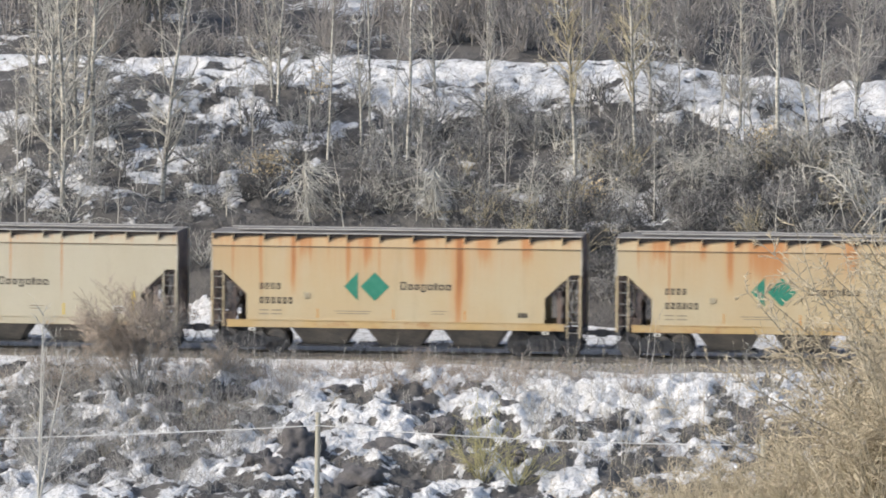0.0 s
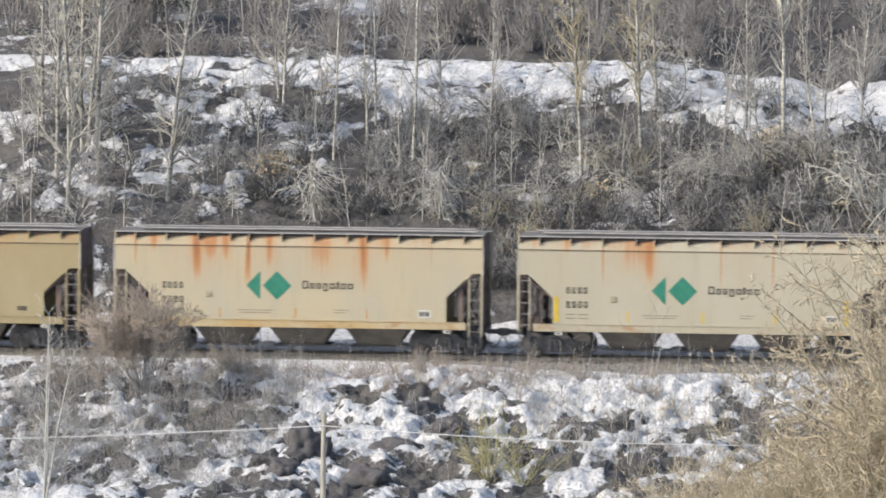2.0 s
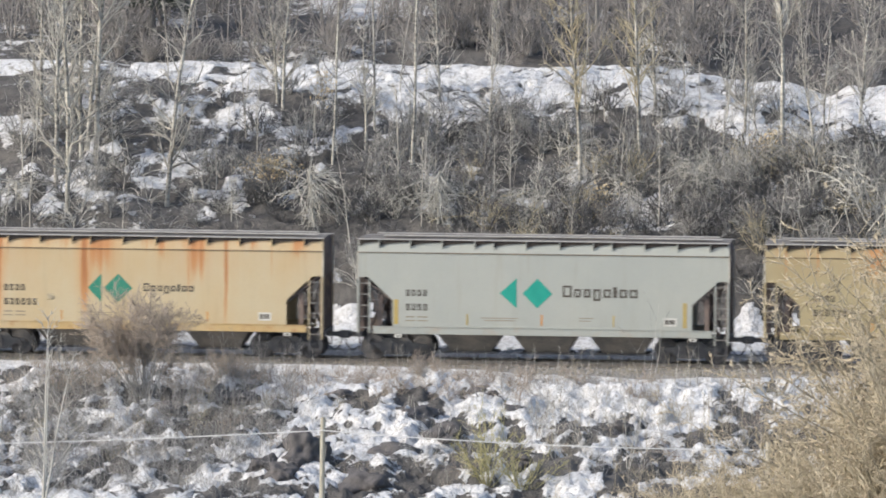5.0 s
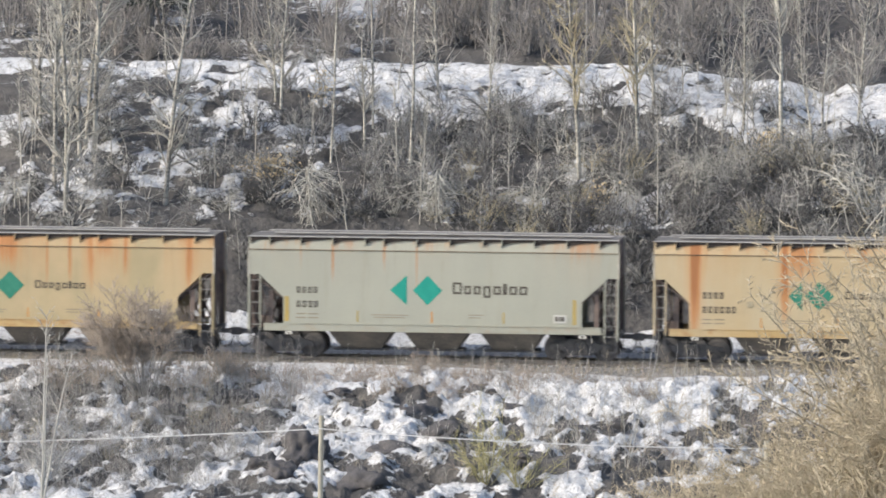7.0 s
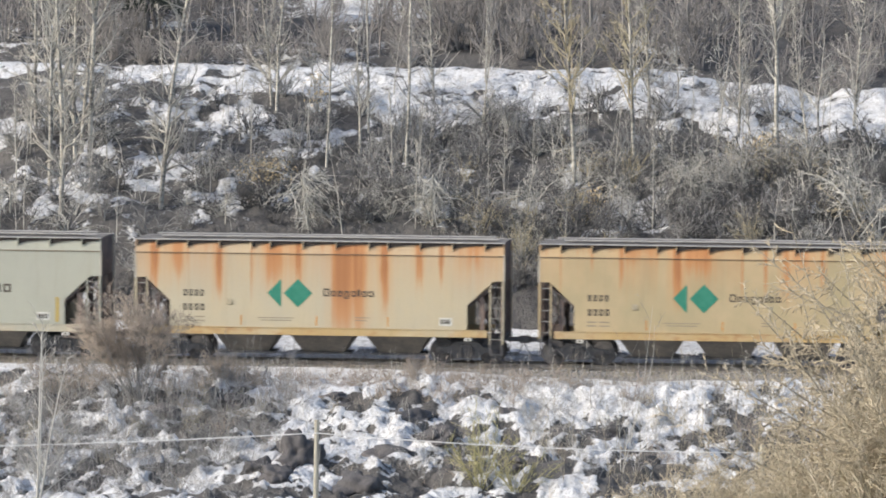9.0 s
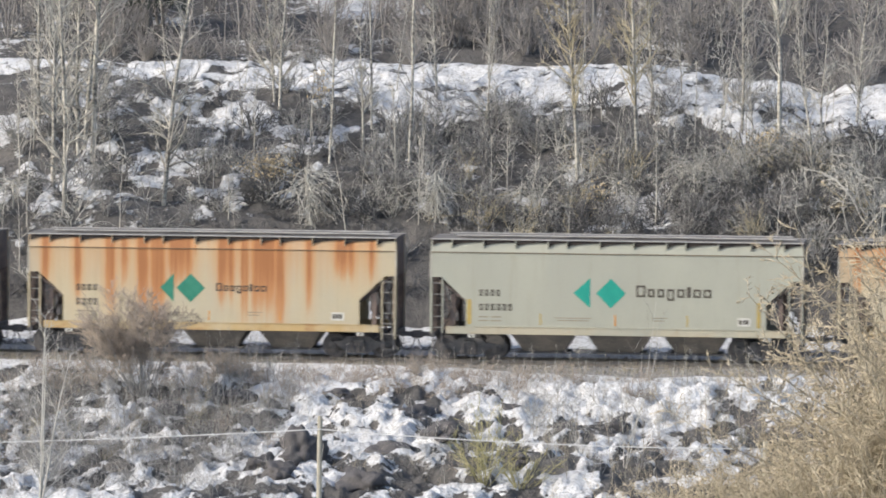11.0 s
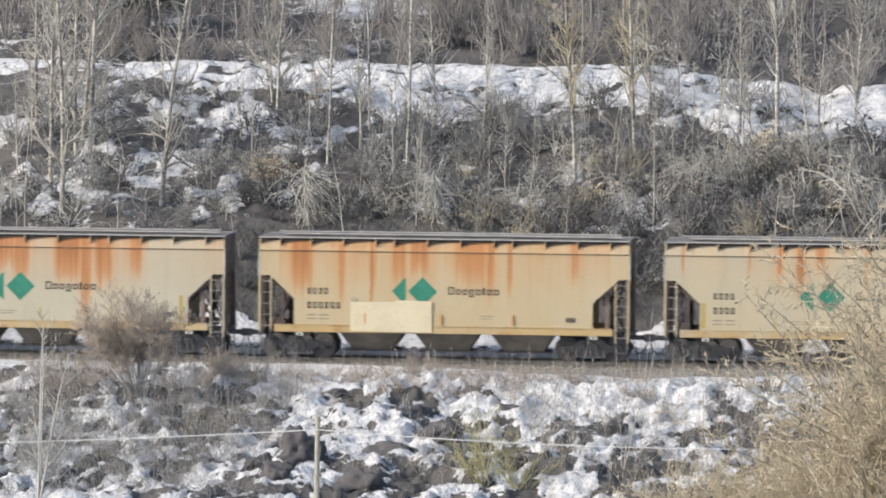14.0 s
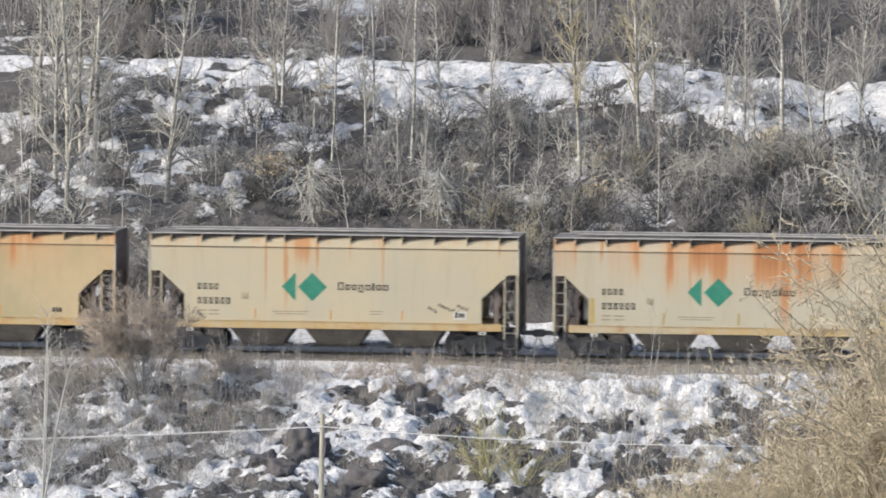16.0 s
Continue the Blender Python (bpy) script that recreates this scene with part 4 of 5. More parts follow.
def shrub_levels(seed, stems, height, flare, droop, kids=6, thick=0.016, twigs=3, wander=0.2, least=0.007, foot=-0.1, spread=0.65, rise=(1.0, 1.0), side=0.45, start=0.2):
    """Many stems from one foot; the foot may stand high, where bent branches hang from a trunk."""
    rs = np.random.RandomState(seed)
    a = rs.uniform(0, 2 * math.pi, stems)
    out = rs.uniform(0.15, 1, stems) * flare
    d = unit(np.stack([np.cos(a) * out, np.sin(a) * out, rs.uniform(*rise, stems)], -1))
    p = np.stack([np.cos(a) * 0.12 * out, np.sin(a) * 0.12 * out, foot * (rs.uniform(0.55, 1.1, stems) if foot > 0.5 else np.ones(stems))], -1)
    return grow(rs, p, d, height * rs.uniform(0.55, 1.1, stems), np.full(stems, thick), (
        (5, wander, droop, kids, spread, side, 0.65, start),
        (2, wander * 1.2, droop * 0.5, twigs, 0.7, 0.5, 0.75, 0.2),
        (1, 0.16, 0.0, 0, 0, 0, 0, 0)), least)


def plant_tree(protos, k, x, y, size, lean=(0, 0), turn=0.0, label="", group=""):
    t = copy_thing(protos[k], pose(x, y, float(land(x, y)) - 0.1, 0, 0, math.degrees(turn)))
    m = Matrix.Identity(4)
    m[0][2], m[1][2] = lean
    for o in t.children:
        o.matrix_local = Matrix.Rotation(-turn, 4, "Z") @ m @ Matrix.Rotation(turn, 4, "Z") @ Matrix.Scale(size, 4)
    if label:
        tagged(t, label, group=group)
    return t


def tree_proto(name, label, seed, height, girth, clear, twigs, bark, twig, spread=0.75, limbs=46, reach=0.20):
    lv = aspen_levels(seed, height, girth, clear, twigs, spread, limbs, reach)
    t = thing(name, label, "tree")
    part("trunk", chain_mesh("trunk", lv[0], 14, bark, 8), None, t)
    part("crown", twig_mesh("crown", joined(lv[1:]), twig, 3), None, t)
    return t


def bush(name, label, x, y, levels, stem_mat, twig_mat, size=1.0, turn=0.0, lean=(0, 0), thick=1.0, sink=0.05):
    """A single shrub of its own: woody stems and fine twigs."""
    t = thing(name, label, "shrub")
    t.location = (x, y, float(land(x, y)) - sink)
    woody = moved(levels[0], 0, 0, 0, turn, size, lean, thick)
    m = len(woody[0]) // 5
    if m > 12:
        part("wood", twig_mesh("wood", woody, stem_mat, 5), None, t)
    else:
        for k in range(m):
            part("stem", chain_mesh("stem", tuple(w[k::m] for w in woody), 5, stem_mat, 6), None, t)
    tagged(part("brushwood", twig_mesh("brushwood", moved(joined(levels[1:]), 0, 0, 0, turn, size, lean, thick), twig_mat, 3), None, t), kind="stuff")
    return t


def thicket(name, label, category, protos, mat, spots):
    """One mass of brush from many shrubs; spots: x, y, size, turn, lean, thick, which."""
    segs = [moved(protos[int(w) % len(protos)], x, y, float(land(x, y)), t, s, (lx, 0.0), th / s ** 0.5) for x, y, s, t, lx, th, w in spots]
    tagged(new(name, twig_mesh(name, joined(segs), mat)), label, category, kind="stuff")


def scatter(rs, n, x0, x1, y0, y1, s0, s1, thick=1.0, keep=None):
    spots = []
    while len(spots) < n:
        x, y = rs.uniform(x0, x1), rs.uniform(y0, y1)
        if keep is None or rs.uniform() < keep(x, y):
            spots.append((x, y, rs.uniform(s0, s1), rs.uniform(0, 6.28), rs.normal() * 0.15, thick, rs.randint(0, 99)))
    return spots


def poles(rs, n, x0, x1, y0, y1, h0, h1, r, least=0.010):
    """Bare thin stems, each with a few short side twigs."""
    x, y = rs.uniform(x0, x1, n), rs.uniform(y0, y1, n)
    p = np.stack([x, y, land(x, y) - 0.1], -1)
    d = unit(np.stack([rs.normal(0, 0.06, n), rs.normal(0, 0.06, n), np.ones(n)], -1))
    return joined(grow(rs, p, d, rs.uniform(h0, h1, n), rs.uniform(0.5, 1.0, n) * r, (
        (6, 0.075, 0.03, 9, 0.7, 0.25, 0.5, 0.15), (2, 0.12, 0.1, 2, 0.6, 0.6, 0.7, 0.2), (1, 0.15, 0.05, 0, 0, 0, 0, 0)), least))


def leaf_clump(name, label, x, y, z, size, n, seed, mat):
    """Dead leaves that still hang on their twigs."""
    rs = np.random.RandomState(seed)
    p = rs.normal(size=(n, 3)) * np.array(size)
    a, b = unit(rs.normal(size=(n, 3))), unit(rs.normal(size=(n, 3)))
    w = rs.uniform(0.04, 0.085, (n, 1))
    v = np.stack([p - a * w, p + b * w * 0.6, p + a * w, p - b * w * 0.6], 1).reshape(-1, 3)
    t = thing(name, label, "shrub")
    t.location = (x, y, z)
    part("foliage", mesh_arrays("foliage", v, np.arange(4 * n).reshape(-1, 4), mat), None, t)
    m = n // 6
    q = p[:m]
    foot = np.array([0, 0, -size[2] * 2.2])
    part("brushwood", twig_mesh("brushwood", (np.tile(foot, (m, 1)), q, np.full(m, 0.016), np.full(m, 0.008)), MAT["grey_twig"]), None, t)


# leafless trees of the bank: x, y, height, lean, kind (0 slender, 1 dense golden, 2 forked pale, 3 sapling)
BANK_TREES = (
    (-17.9, 19.7, 14.0, -0.05, 0), (-16.5, 14.2, 15.0, 0.022, 0), (-16.4, 20.5, 15.0, 0.034, 2), (-17.0, 22.0, 13.0, 0.044, 0), (-17.0, 20.5, 12.0, -0.011, 0),
    (-12.8, 15.9, 15.0, 0.045, 0), (-19.7, 21.9, 2.5, -0.059, 3), (-9.9, 13.8, 2.6, -0.032, 3), (-10.0, 28.2, 9.0, -0.086, 0), (-9.7, 27.5, 10.0, 0.009, 0))
BANK_TREES_MID = (
    (-6.7, 20.2, 12.0, 0.044, 4), (-5.6, 22.4, 5.2, -0.052, 3), (-5.6, 25.4, 11.0, -0.011, 4), (-3.4, 19.6, 14.0, 0.032, 4), (-4.0, 23.2, 2.5, -0.035, 3),
    (-3.3, 29.2, 9.0, 0.004, 0), (-1.5, 32.7, 9.0, -0.022, 4), (3.5, 18.4, 14.0, -0.076, 1), (5.8, 19.9, 13.0, -0.097, 1), (5.8, 28.0, 10.0, 0.006, 0))
BANK_TREES_EAST = (
    (6.8, 30.4, 3.3, 0.012, 3), (8.6, 30.5, 3.8, -0.077, 3), (11.4, 20.9, 13.0, 0.026, 2), (14.2, 28.3, 10.0, -0.031, 0), (1.8, 14.9, 2.8, 0.43, 3), (9.1, 18.6, 2.1, 0.085, 3),
    (5.6, 15.3, 2.0, -0.009, 3), (0.7, 18.3, 2.8, -0.064, 3), (-19.2, 24.0, 11.0, 0.02, 0), (-0.8, 24.0, 6.0, 0.03, 0), (9.6, 26.0, 9.0, 0.02, 0), (13.0, 17.0, 8.0, -0.03, 0), (12.9, 24.6, 4.4, -0.037, 3), (-8.2, 28.6, 2.9, -0.103, 3), (8.4, 16.6, 2.5, 0.217, 3), (-17.6, 18.0, 13.0, -0.02, 2))


def build_bank():
    rs = np.random.RandomState(77)
    upright = [joined(shrub_levels(100 + i, 13, 1.9, 0.7, 0.03, 6, 0.017, 3, 0.22, 0.009)) for i in range(5)]
    loose = [joined(shrub_levels(120 + i, 12, 2.0, 1.2, -0.04, 6, 0.018, 2, 0.28, 0.010)) for i in range(6)]
    woodland = [joined(shrub_levels(160 + i, 12, 1.9, 0.6, 0.03, 6, 0.017, 2, 0.22, 0.009)) for i in range(5)]
    weeping = [joined(shrub_levels(140 + i, 18, 2.0, 1.3, -0.22, 5, 0.02, 2, 0.2, 0.010)) for i in range(3)]
    clearings = ((-6.6, 13.9), (-1.7, 13.9), (-8.8, 17.6))

    def keep(x, y):
        if any(abs(x - cx) < 1.3 and -4.5 < y - cy < 0.4 for cx, cy in clearings):
            return 0.05
        if -10 < x < -5 and 17 < y < 26:
            return 0.3
        if y > 22 and x > 6 or y > 25 and x > -8:
            return 0.35
        return 1.0 if x > -6 else 0.62 if x > -9 else 0.36
    clear = lambda x, y: 0.35 if -12 < x < -3 or x > 9.8 else 1.0
    glade = lambda x, y: 0.35 if -13.5 < x < -6.5 else 1.0
    thicket("dark_underbrush", "dense dark grey leafless underbrush on the bank", "brush", loose, MAT["dark_twig"],
            scatter(rs, 102, -20, 17, 11, 29, 0.5, 1.1, 1.6, keep) + scatter(rs, 50, -9, 17, 10.8, 14.5, 0.5, 0.9, 1.6, keep) + scatter(rs, 12, -9.5, -0.5, 14.6, 16.5, 0.6, 0.9, 1.7) + scatter(rs, 22, 2, 13, 11.5, 18, 0.6, 1.0, 1.7) + scatter(rs, 44, -19, 16, 10.7, 12.9, 0.4, 0.7, 1.5) + scatter(rs, 18, -19, 16, 9.9, 11.6, 0.5, 0.75, 1.5, clear))
    thicket("grey_brush", "tangled grey leafless brush on the bank", "brush", upright + loose, MAT["grey_twig"],
            scatter(rs, 110, -20, 17, 11, 30, 0.6, 1.3, 1.5, keep) + scatter(rs, 30, -19, 16, 10.8, 14.0, 0.5, 0.9, 1.3, keep) + scatter(rs, 26, -1, 9, 25, 33, 0.35, 0.65, 1.1) + scatter(rs, 15, -19, 16, 9.9, 11.6, 0.5, 0.8, 1.3, clear) + scatter(rs, 12, -20, -15, 22, 29, 0.6, 1.0, 1.3))
    thicket("pale_brush", "pale arching leafless brush on the bank", "brush", weeping + loose, MAT["pale_twig"],
            scatter(rs, 84, -19, 18, 10.5, 28, 0.5, 1.0, 1.25, keep))
    thicket("golden_brush", "yellowish leafless brush on the bank", "brush", upright + loose, MAT["gold_twig"],
            scatter(rs, 18, -2, 18, 11, 24, 0.6, 1.2, 1.2))
    thicket("forest_brush", "grey-brown brush along the forest edge", "brush", woodland, MAT["wood_twig"],
            scatter(rs, 30, -19, 16, 38.2, 42, 0.7, 1.3, 1.6) + scatter(rs, 8, -17.5, -13, 37.6, 40, 0.7, 1.0, 1.6) + scatter(rs, 7, 12.6, 14.2, 33.5, 36.5, 0.7, 1.0, 1.6) + scatter(rs, 66, -24, 16, 40, 50, 1.1, 2.2, 1.7, glade) + scatter(rs, 50, -28, 16, 50, 66, 1.0, 2.0, 1.9, glade))
    tagged(new("forest_saplings", twig_mesh("forest_saplings", poles(rs, 420, -32, 18, 39, 90, 4, 12, 0.045), MAT["wood_twig"])),
           "crowded thin grey saplings of a leafless forest", "saplings", kind="stuff")
    kinds = [tree_proto("aspen_tree", "slender leafless pale aspen", 200, 13.0, 0.088, 0.10, 6, MAT["bark"], MAT["aspen"], 0.85, 66, 0.17),
             tree_proto("poplar_tree", "leafless poplar with a dense yellowish crown", 201, 13.5, 0.085, 0.2, 6, MAT["bark"], MAT["gold_twig"], 0.8, 70, 0.17),
             tree_proto("birch_tree", "pale leafless birch with steep forked limbs", 202, 13.0, 0.10, 0.22, 6, MAT["bark"], MAT["pale_twig"], 0.6, 60, 0.24),
             tree_proto("sapling", "thin pale leafless sapling", 203, 3.0, 0.035, 0.12, 3, MAT["bark"], MAT["pale_twig"], 0.8, 22, 0.3),
             tree_proto("aspen_tree", "tall bare aspen trunk with few branches", 204, 13.0, 0.062, 0.2, 4, MAT["bark"], MAT["grey_twig"], 0.9, 34, 0.16)]
    young = tree_proto("young_aspen", "thin pale young aspen among the brush of the bank", 205, 3.4, 0.026, 0.15, 2, MAT["aspen"], MAT["aspen"], 0.8, 10, 0.22)
    for k in range(84):
        plant_tree((young,), 0, rs.uniform(-20, 17), rs.uniform(11, 30), rs.uniform(0.6, 1.4), (rs.normal() * 0.07, 0), rs.uniform(0, 6.28), group="young trees on the bank")
    tall = (13.0, 13.5, 13.0, 3.0, 13.0)
    for x, y, h, lean, k in BANK_TREES + BANK_TREES_MID + BANK_TREES_EAST:
        plant_tree(kinds, k, x, y, h / tall[k], (lean, 0), rs.uniform(0, 6.28), group="trees on the bank")
    forest = [tree_proto("forest_aspen", "slender leafless grey forest aspen", 210 + i, 13.0 + i, 0.075, 0.15, 4, MAT["wood_bark"], MAT["wood_twig"], 0.7, 34, 0.18) for i in range(3)]
    for k in range(26):
        plant_tree(forest, k % 3, rs.uniform(-29, 18), rs.uniform(40, 84), rs.uniform(0.7, 1.1), (rs.normal() * 0.03, 0), rs.uniform(0, 6.28), group="forest trees")
    for k, t in enumerate(kinds + forest + [young]):
        t.location = (-40 - 3 * k, 46, float(land(-40 - 3 * k, 46)))
    spruce(-17.7, 44.0, 14.0, 1)
    spruce(-18.3, 47.0, 12.0, 2)
    spruce(-6.8, 56.0, 13.0, 3)
    # snow-bent shrubs that stand out: branches hang from a short trunk
    for seed, x, y, size, foot in ((1, -6.6, 13.9, 1.05, 1.9), (2, -1.7, 13.9, 1.0, 1.8), (3, 5.2, 16.5, 0.8, 1.2), (4, 11.1, 18.4, 0.75, 1.5), (5, 1.5, 15.2, 0.7, 1.2), (6, 8.3, 16.0, 0.8, 1.4), (7, -18.6, 14.5, 0.8, 1.2), (8, 14.5, 15.5, 0.9, 1.4)):
        if seed < 3:
            lv = shrub_levels(300 + seed, 44, 2.2, 0.9, -0.21, 7, 0.026, 4, 0.30, 0.012, foot + 0.1, 0.65, (-1.2, 0.55), 0.36)
        else:
            lv = shrub_levels(300 + seed, 26, 2.7, 1.2, -0.24, 7, 0.022, 4, 0.30, 0.011, foot + 0.2, 0.7, (-0.3, 0.7), 0.35)
        stem = (one((0, 0, -0.1)), one((0, 0, foot + 0.3)), np.array([0.06]), np.array([0.045]))
        lv[1] = joined([lv[1], stem])
        bush("bent_shrub", "pale shrub with branches bent down by snow", x, y, lv, MAT["pale_twig"], MAT["pale_twig"] if seed != 4 else MAT["gold_twig"], size, seed * 0.7, (-0.12 if seed == 1 else 0.0, 0))
    for k, (x, y, size) in enumerate(((1.8, 14.9, 1.0), (8.4, 16.0, 1.1), (6.2, 14.6, 0.9), (12.6, 15.5, 1.1), (14.6, 18.5, 1.2), (3.4, 16.8, 0.8), (-0.6, 16.0, 0.9), (10.4, 17.6, 0.9), (7.2, 21.5, 1.0), (2.4, 22.0, 0.9), (-11.4, 17.0, 0.9), (-14.4, 19.0, 1.0), (-8.6, 15.6, 0.8), (15.2, 22.5, 1.0), (14.9, 12.6, 1.4), (15.8, 13.2, 1.6), (13.4, 12.4, 1.1))):
        lv = shrub_levels(350 + k, 4, 2.6, 0.9, 0.0, 7, 0.034, 4, 0.28, 0.014, -0.1, 0.9)
        bush("crooked_shrub", "crooked pale leafless shrub on the brushy bank", x, y, lv, MAT["pale_twig"], MAT["pale_twig"], size, k * 0.8)
    z = lambda x, y: float(land(x, y))
    leaf_clump("beech_shrub", "shrub with dead tan leaves still hanging", -8.8, 17.6, z(-8.8, 17.6) + 0.85, (0.5, 0.3, 0.3), 900, 1, MAT["leaf"])
    leaf_clump("beech_shrub", "shrub with dead tan leaves still hanging", 4.5, 15.6, z(4.5, 15.6) + 0.7, (0.25, 0.3, 0.3), 260, 2, MAT["leaf"])
    leaf_clump("beech_shrub", "shrub with dead tan leaves still hanging", 10.9, 20.4, z(10.9, 20.4) + 0.9, (0.35, 0.3, 0.25), 240, 3, MAT["leaf"])
    leaf_clump("beech_shrub", "shrub with dead tan leaves still hanging", -6.9, 18.6, z(-6.9, 18.6) + 3.7, (0.2, 0.2, 0.4), 130, 4, MAT["leaf"])


def spruce(x, y, height, seed):
    """A dark conifer: drooping whorls of needled branches round a straight trunk."""
    rs = np.random.RandomState(seed)
    t = thing("spruce_tree", "dark narrow spruce standing in the leafless forest", "tree")
    t.location = (x, y, float(land(x, y)))
    n = 260
    u = rs.uniform(0.12, 1, n)
    a = rs.uniform(0, 6.28, n)
    p = np.stack([np.zeros(n), np.zeros(n), u * height], -1)
    d = unit(np.stack([np.cos(a), np.sin(a), rs.uniform(-0.5, 0.0, n)], -1))
    lv = grow(rs, p, d, (1.05 - u) * 2.0 + 0.2, np.full(n, 0.03), ((3, 0.08, -0.02, 9, 0.9, 0.4, 0.9, 0.1), (2, 0.1, -0.1, 0, 0, 0, 0, 0)), 0.03)
    part("trunk", rod(bmesh.new(), (0, 0, -0.2), (0, 0, height), 0.16, 8, 0.02), MAT["dark_twig"], t)
    part("crown", twig_mesh("crown", joined(lv), MAT["conifer"]), None, t)


def soil_mound(x, y, wide, high, seed):
    """A lump of dark turned earth."""
    rs = random.Random(seed)
    bm = bmesh.new()
    bmesh.ops.create_icosphere(bm, subdivisions=4, radius=1.0)
    off = Vector((rs.uniform(0, 50), rs.uniform(0, 50), 0))
    for v in bm.verts:
        n = v.co.normalized()
        k = 1 + 0.45 * noise.noise(n * 1.4 + off) + 0.24 * noise.noise(n * 3.1 + off) + 0.14 * noise.noise(n * 7 + off) + 0.08 * noise.noise(n * 15 + off)
        v.co = Vector((n.x * k * wide / 2, n.y * k * wide * 0.8, n.z * k * high * 0.52 + high * 0.04))
    for f in bm.faces:
        f.smooth = True
    ob = part("soil_mound", bm, MAT["soil"], None)
    ob.location = (x, y, float(land(x, y)))
    ob.rotation_euler.z = rs.uniform(-0.5, 0.5)
    tagged(ob, "lump of dark bare earth showing through the snow", "mound", "earth mounds in the field")


MOUNDS = ((-2.2, -23.3, 1.61, 1.70), (0.0, -25.8, 2.05, 1.21), (-3.3, -24.3, 0.94, 0.79), (-0.9, -17.5, 0.81, 0.47), (0.6, -14.9, 1.57, 0.88),
          (0.5, -21.2, 1.81, 0.86), (2.1, -18.9, 1.25, 0.77), (-2.5, -26.4, 1.12, 0.84), (7.8, -17.0, 0.87, 0.68), (3.9, -13.4, 0.89, 0.55), (9.4, -15.4, 0.88, 0.55))
MOUNDS_SMALL = ((10.0, -12.4, 0.55, 0.32), (-7.9, -15.4, 1.18, 0.69), (-2.5, -10.9, 1.00, 0.40), (-5.8, -12.2, 1.19, 0.60), (2.5, -10.5, 1.20, 0.44), (5.2, -22.8, 1.13, 0.57),
                (6.3, -18.1, 0.96, 0.77))


def build_field():
    rs = np.random.RandomState(99)
    for k, (x, y, w, h) in enumerate(MOUNDS + MOUNDS_SMALL):
        soil_mound(x, y, w, h, k)
    low = [joined(shrub_levels(400 + i, 11, 1.2, 0.8, 0.02, 6, 0.010, 3, 0.22, 0.006)) for i in range(5)]
    wild = [joined(shrub_levels(420 + i, 8, 1.5, 1.0, 0.0, 6, 0.011, 3, 0.25, 0.006)) for i in range(5)]
    edge = lambda x, y: 1.0 if x < -4.0 or x > 8.0 else (0.5 if y > -12 else 0.10)
    thicket("field_brush", "low brown leafless brush in the snowy field", "brush", low + wild, MAT["red_twig"],
            scatter(rs, 48, -14, 15, -26, -7.5, 0.4, 1.0, 1.0, edge) + scatter(rs, 96, -14, 4, -12.5, -7.2, 0.4, 0.85, 1.2) + scatter(rs, 18, 0, 2.8, -13, -6.5, 0.4, 0.8, 1.0) + scatter(rs, 44, -3, 9, -10.0, -6.3, 0.45, 0.85, 1.2))
    thicket("grey_field_brush", "grey twiggy brush in the snowy field", "brush", wild, MAT["grey_twig"],
            scatter(rs, 50, -14, 15, -27, -7.5, 0.5, 1.2, 1.0, edge) + scatter(rs, 60, -14, -3, -27, -8.5, 0.5, 1.3, 1.1) + scatter(rs, 34, -14, -4, -28, -17, 0.9, 1.6, 1.1) + scatter(rs, 26, -14, -2, -32, -26, 0.5, 1.0, 1.1) + scatter(rs, 14, 0, 9, -14, -8, 0.4, 0.8, 1.0) + scatter(rs, 14, 4, 7, -15, -8, 0.4, 0.8, 1.0))
    thicket("straw_field_brush", "thin straw-coloured stalks in the snowy field", "brush", low, MAT["straw"],
            scatter(rs, 36, -13, 15, -27, -9, 0.5, 1.1, 0.9, edge))
    thicket("trackside_brush", "low grey brush along the snowy track side", "brush", low, MAT["grey_twig"],
            scatter(rs, 18, -15.5, 15, -8.5, -5.0, 0.2, 0.55, 1.0))
    for name, n, x0, x1, mat, words in (("grey_stalks", 400, -14, -3.5, "grey_twig", "thin grey weed stalks standing in the snow"),
                                        ("pale_stalks", 110, -14, 15, "pale_twig", "thin pale weed stalks standing in the snow"),
                                        ("straw_stalks", 150, 4.5, 15, "straw", "thin straw-coloured weed stalks standing in the snow")):
        seg = poles(rs, n, x0, x1, -27, -7.5, 0.7, 2.0, 0.013, 0.006)
        if name == "pale_stalks":
            seg = joined([seg, poles(rs, 80, -15.5, 15, -4.0, -2.6, 0.4, 1.15, 0.011, 0.006)])
        tagged(new(name, twig_mesh(name, seg, MAT[mat])), words, "weeds", kind="stuff")
    # dry grass along the ballast and in the field
    n = 700
    x, y = rs.uniform(-17, 17, n), np.where(rs.uniform(size=n) < 0.28, rs.uniform(-3.4, -2.5, n), rs.uniform(-27, -7, n))
    p = np.repeat(np.stack([x, y, land(x, y)], -1), 4, 0) + rs.normal(size=(4 * n, 3)) * np.array([0.06, 0.06, 0])
    d = unit(np.stack([rs.normal(0, 0.3, 4 * n), rs.normal(0, 0.3, 4 * n), np.ones(4 * n)], -1))
    seg = grow(rs, p, d, rs.uniform(0.2, 0.65, 4 * n), np.full(4 * n, 0.007), ((3, 0.15, -0.05, 0, 0, 0, 0, 0),))
    tagged(new("dry_grass", twig_mesh("dry_grass", seg[0], MAT["straw"])), "sparse dry straw-coloured grass along the track", "grass", kind="stuff")
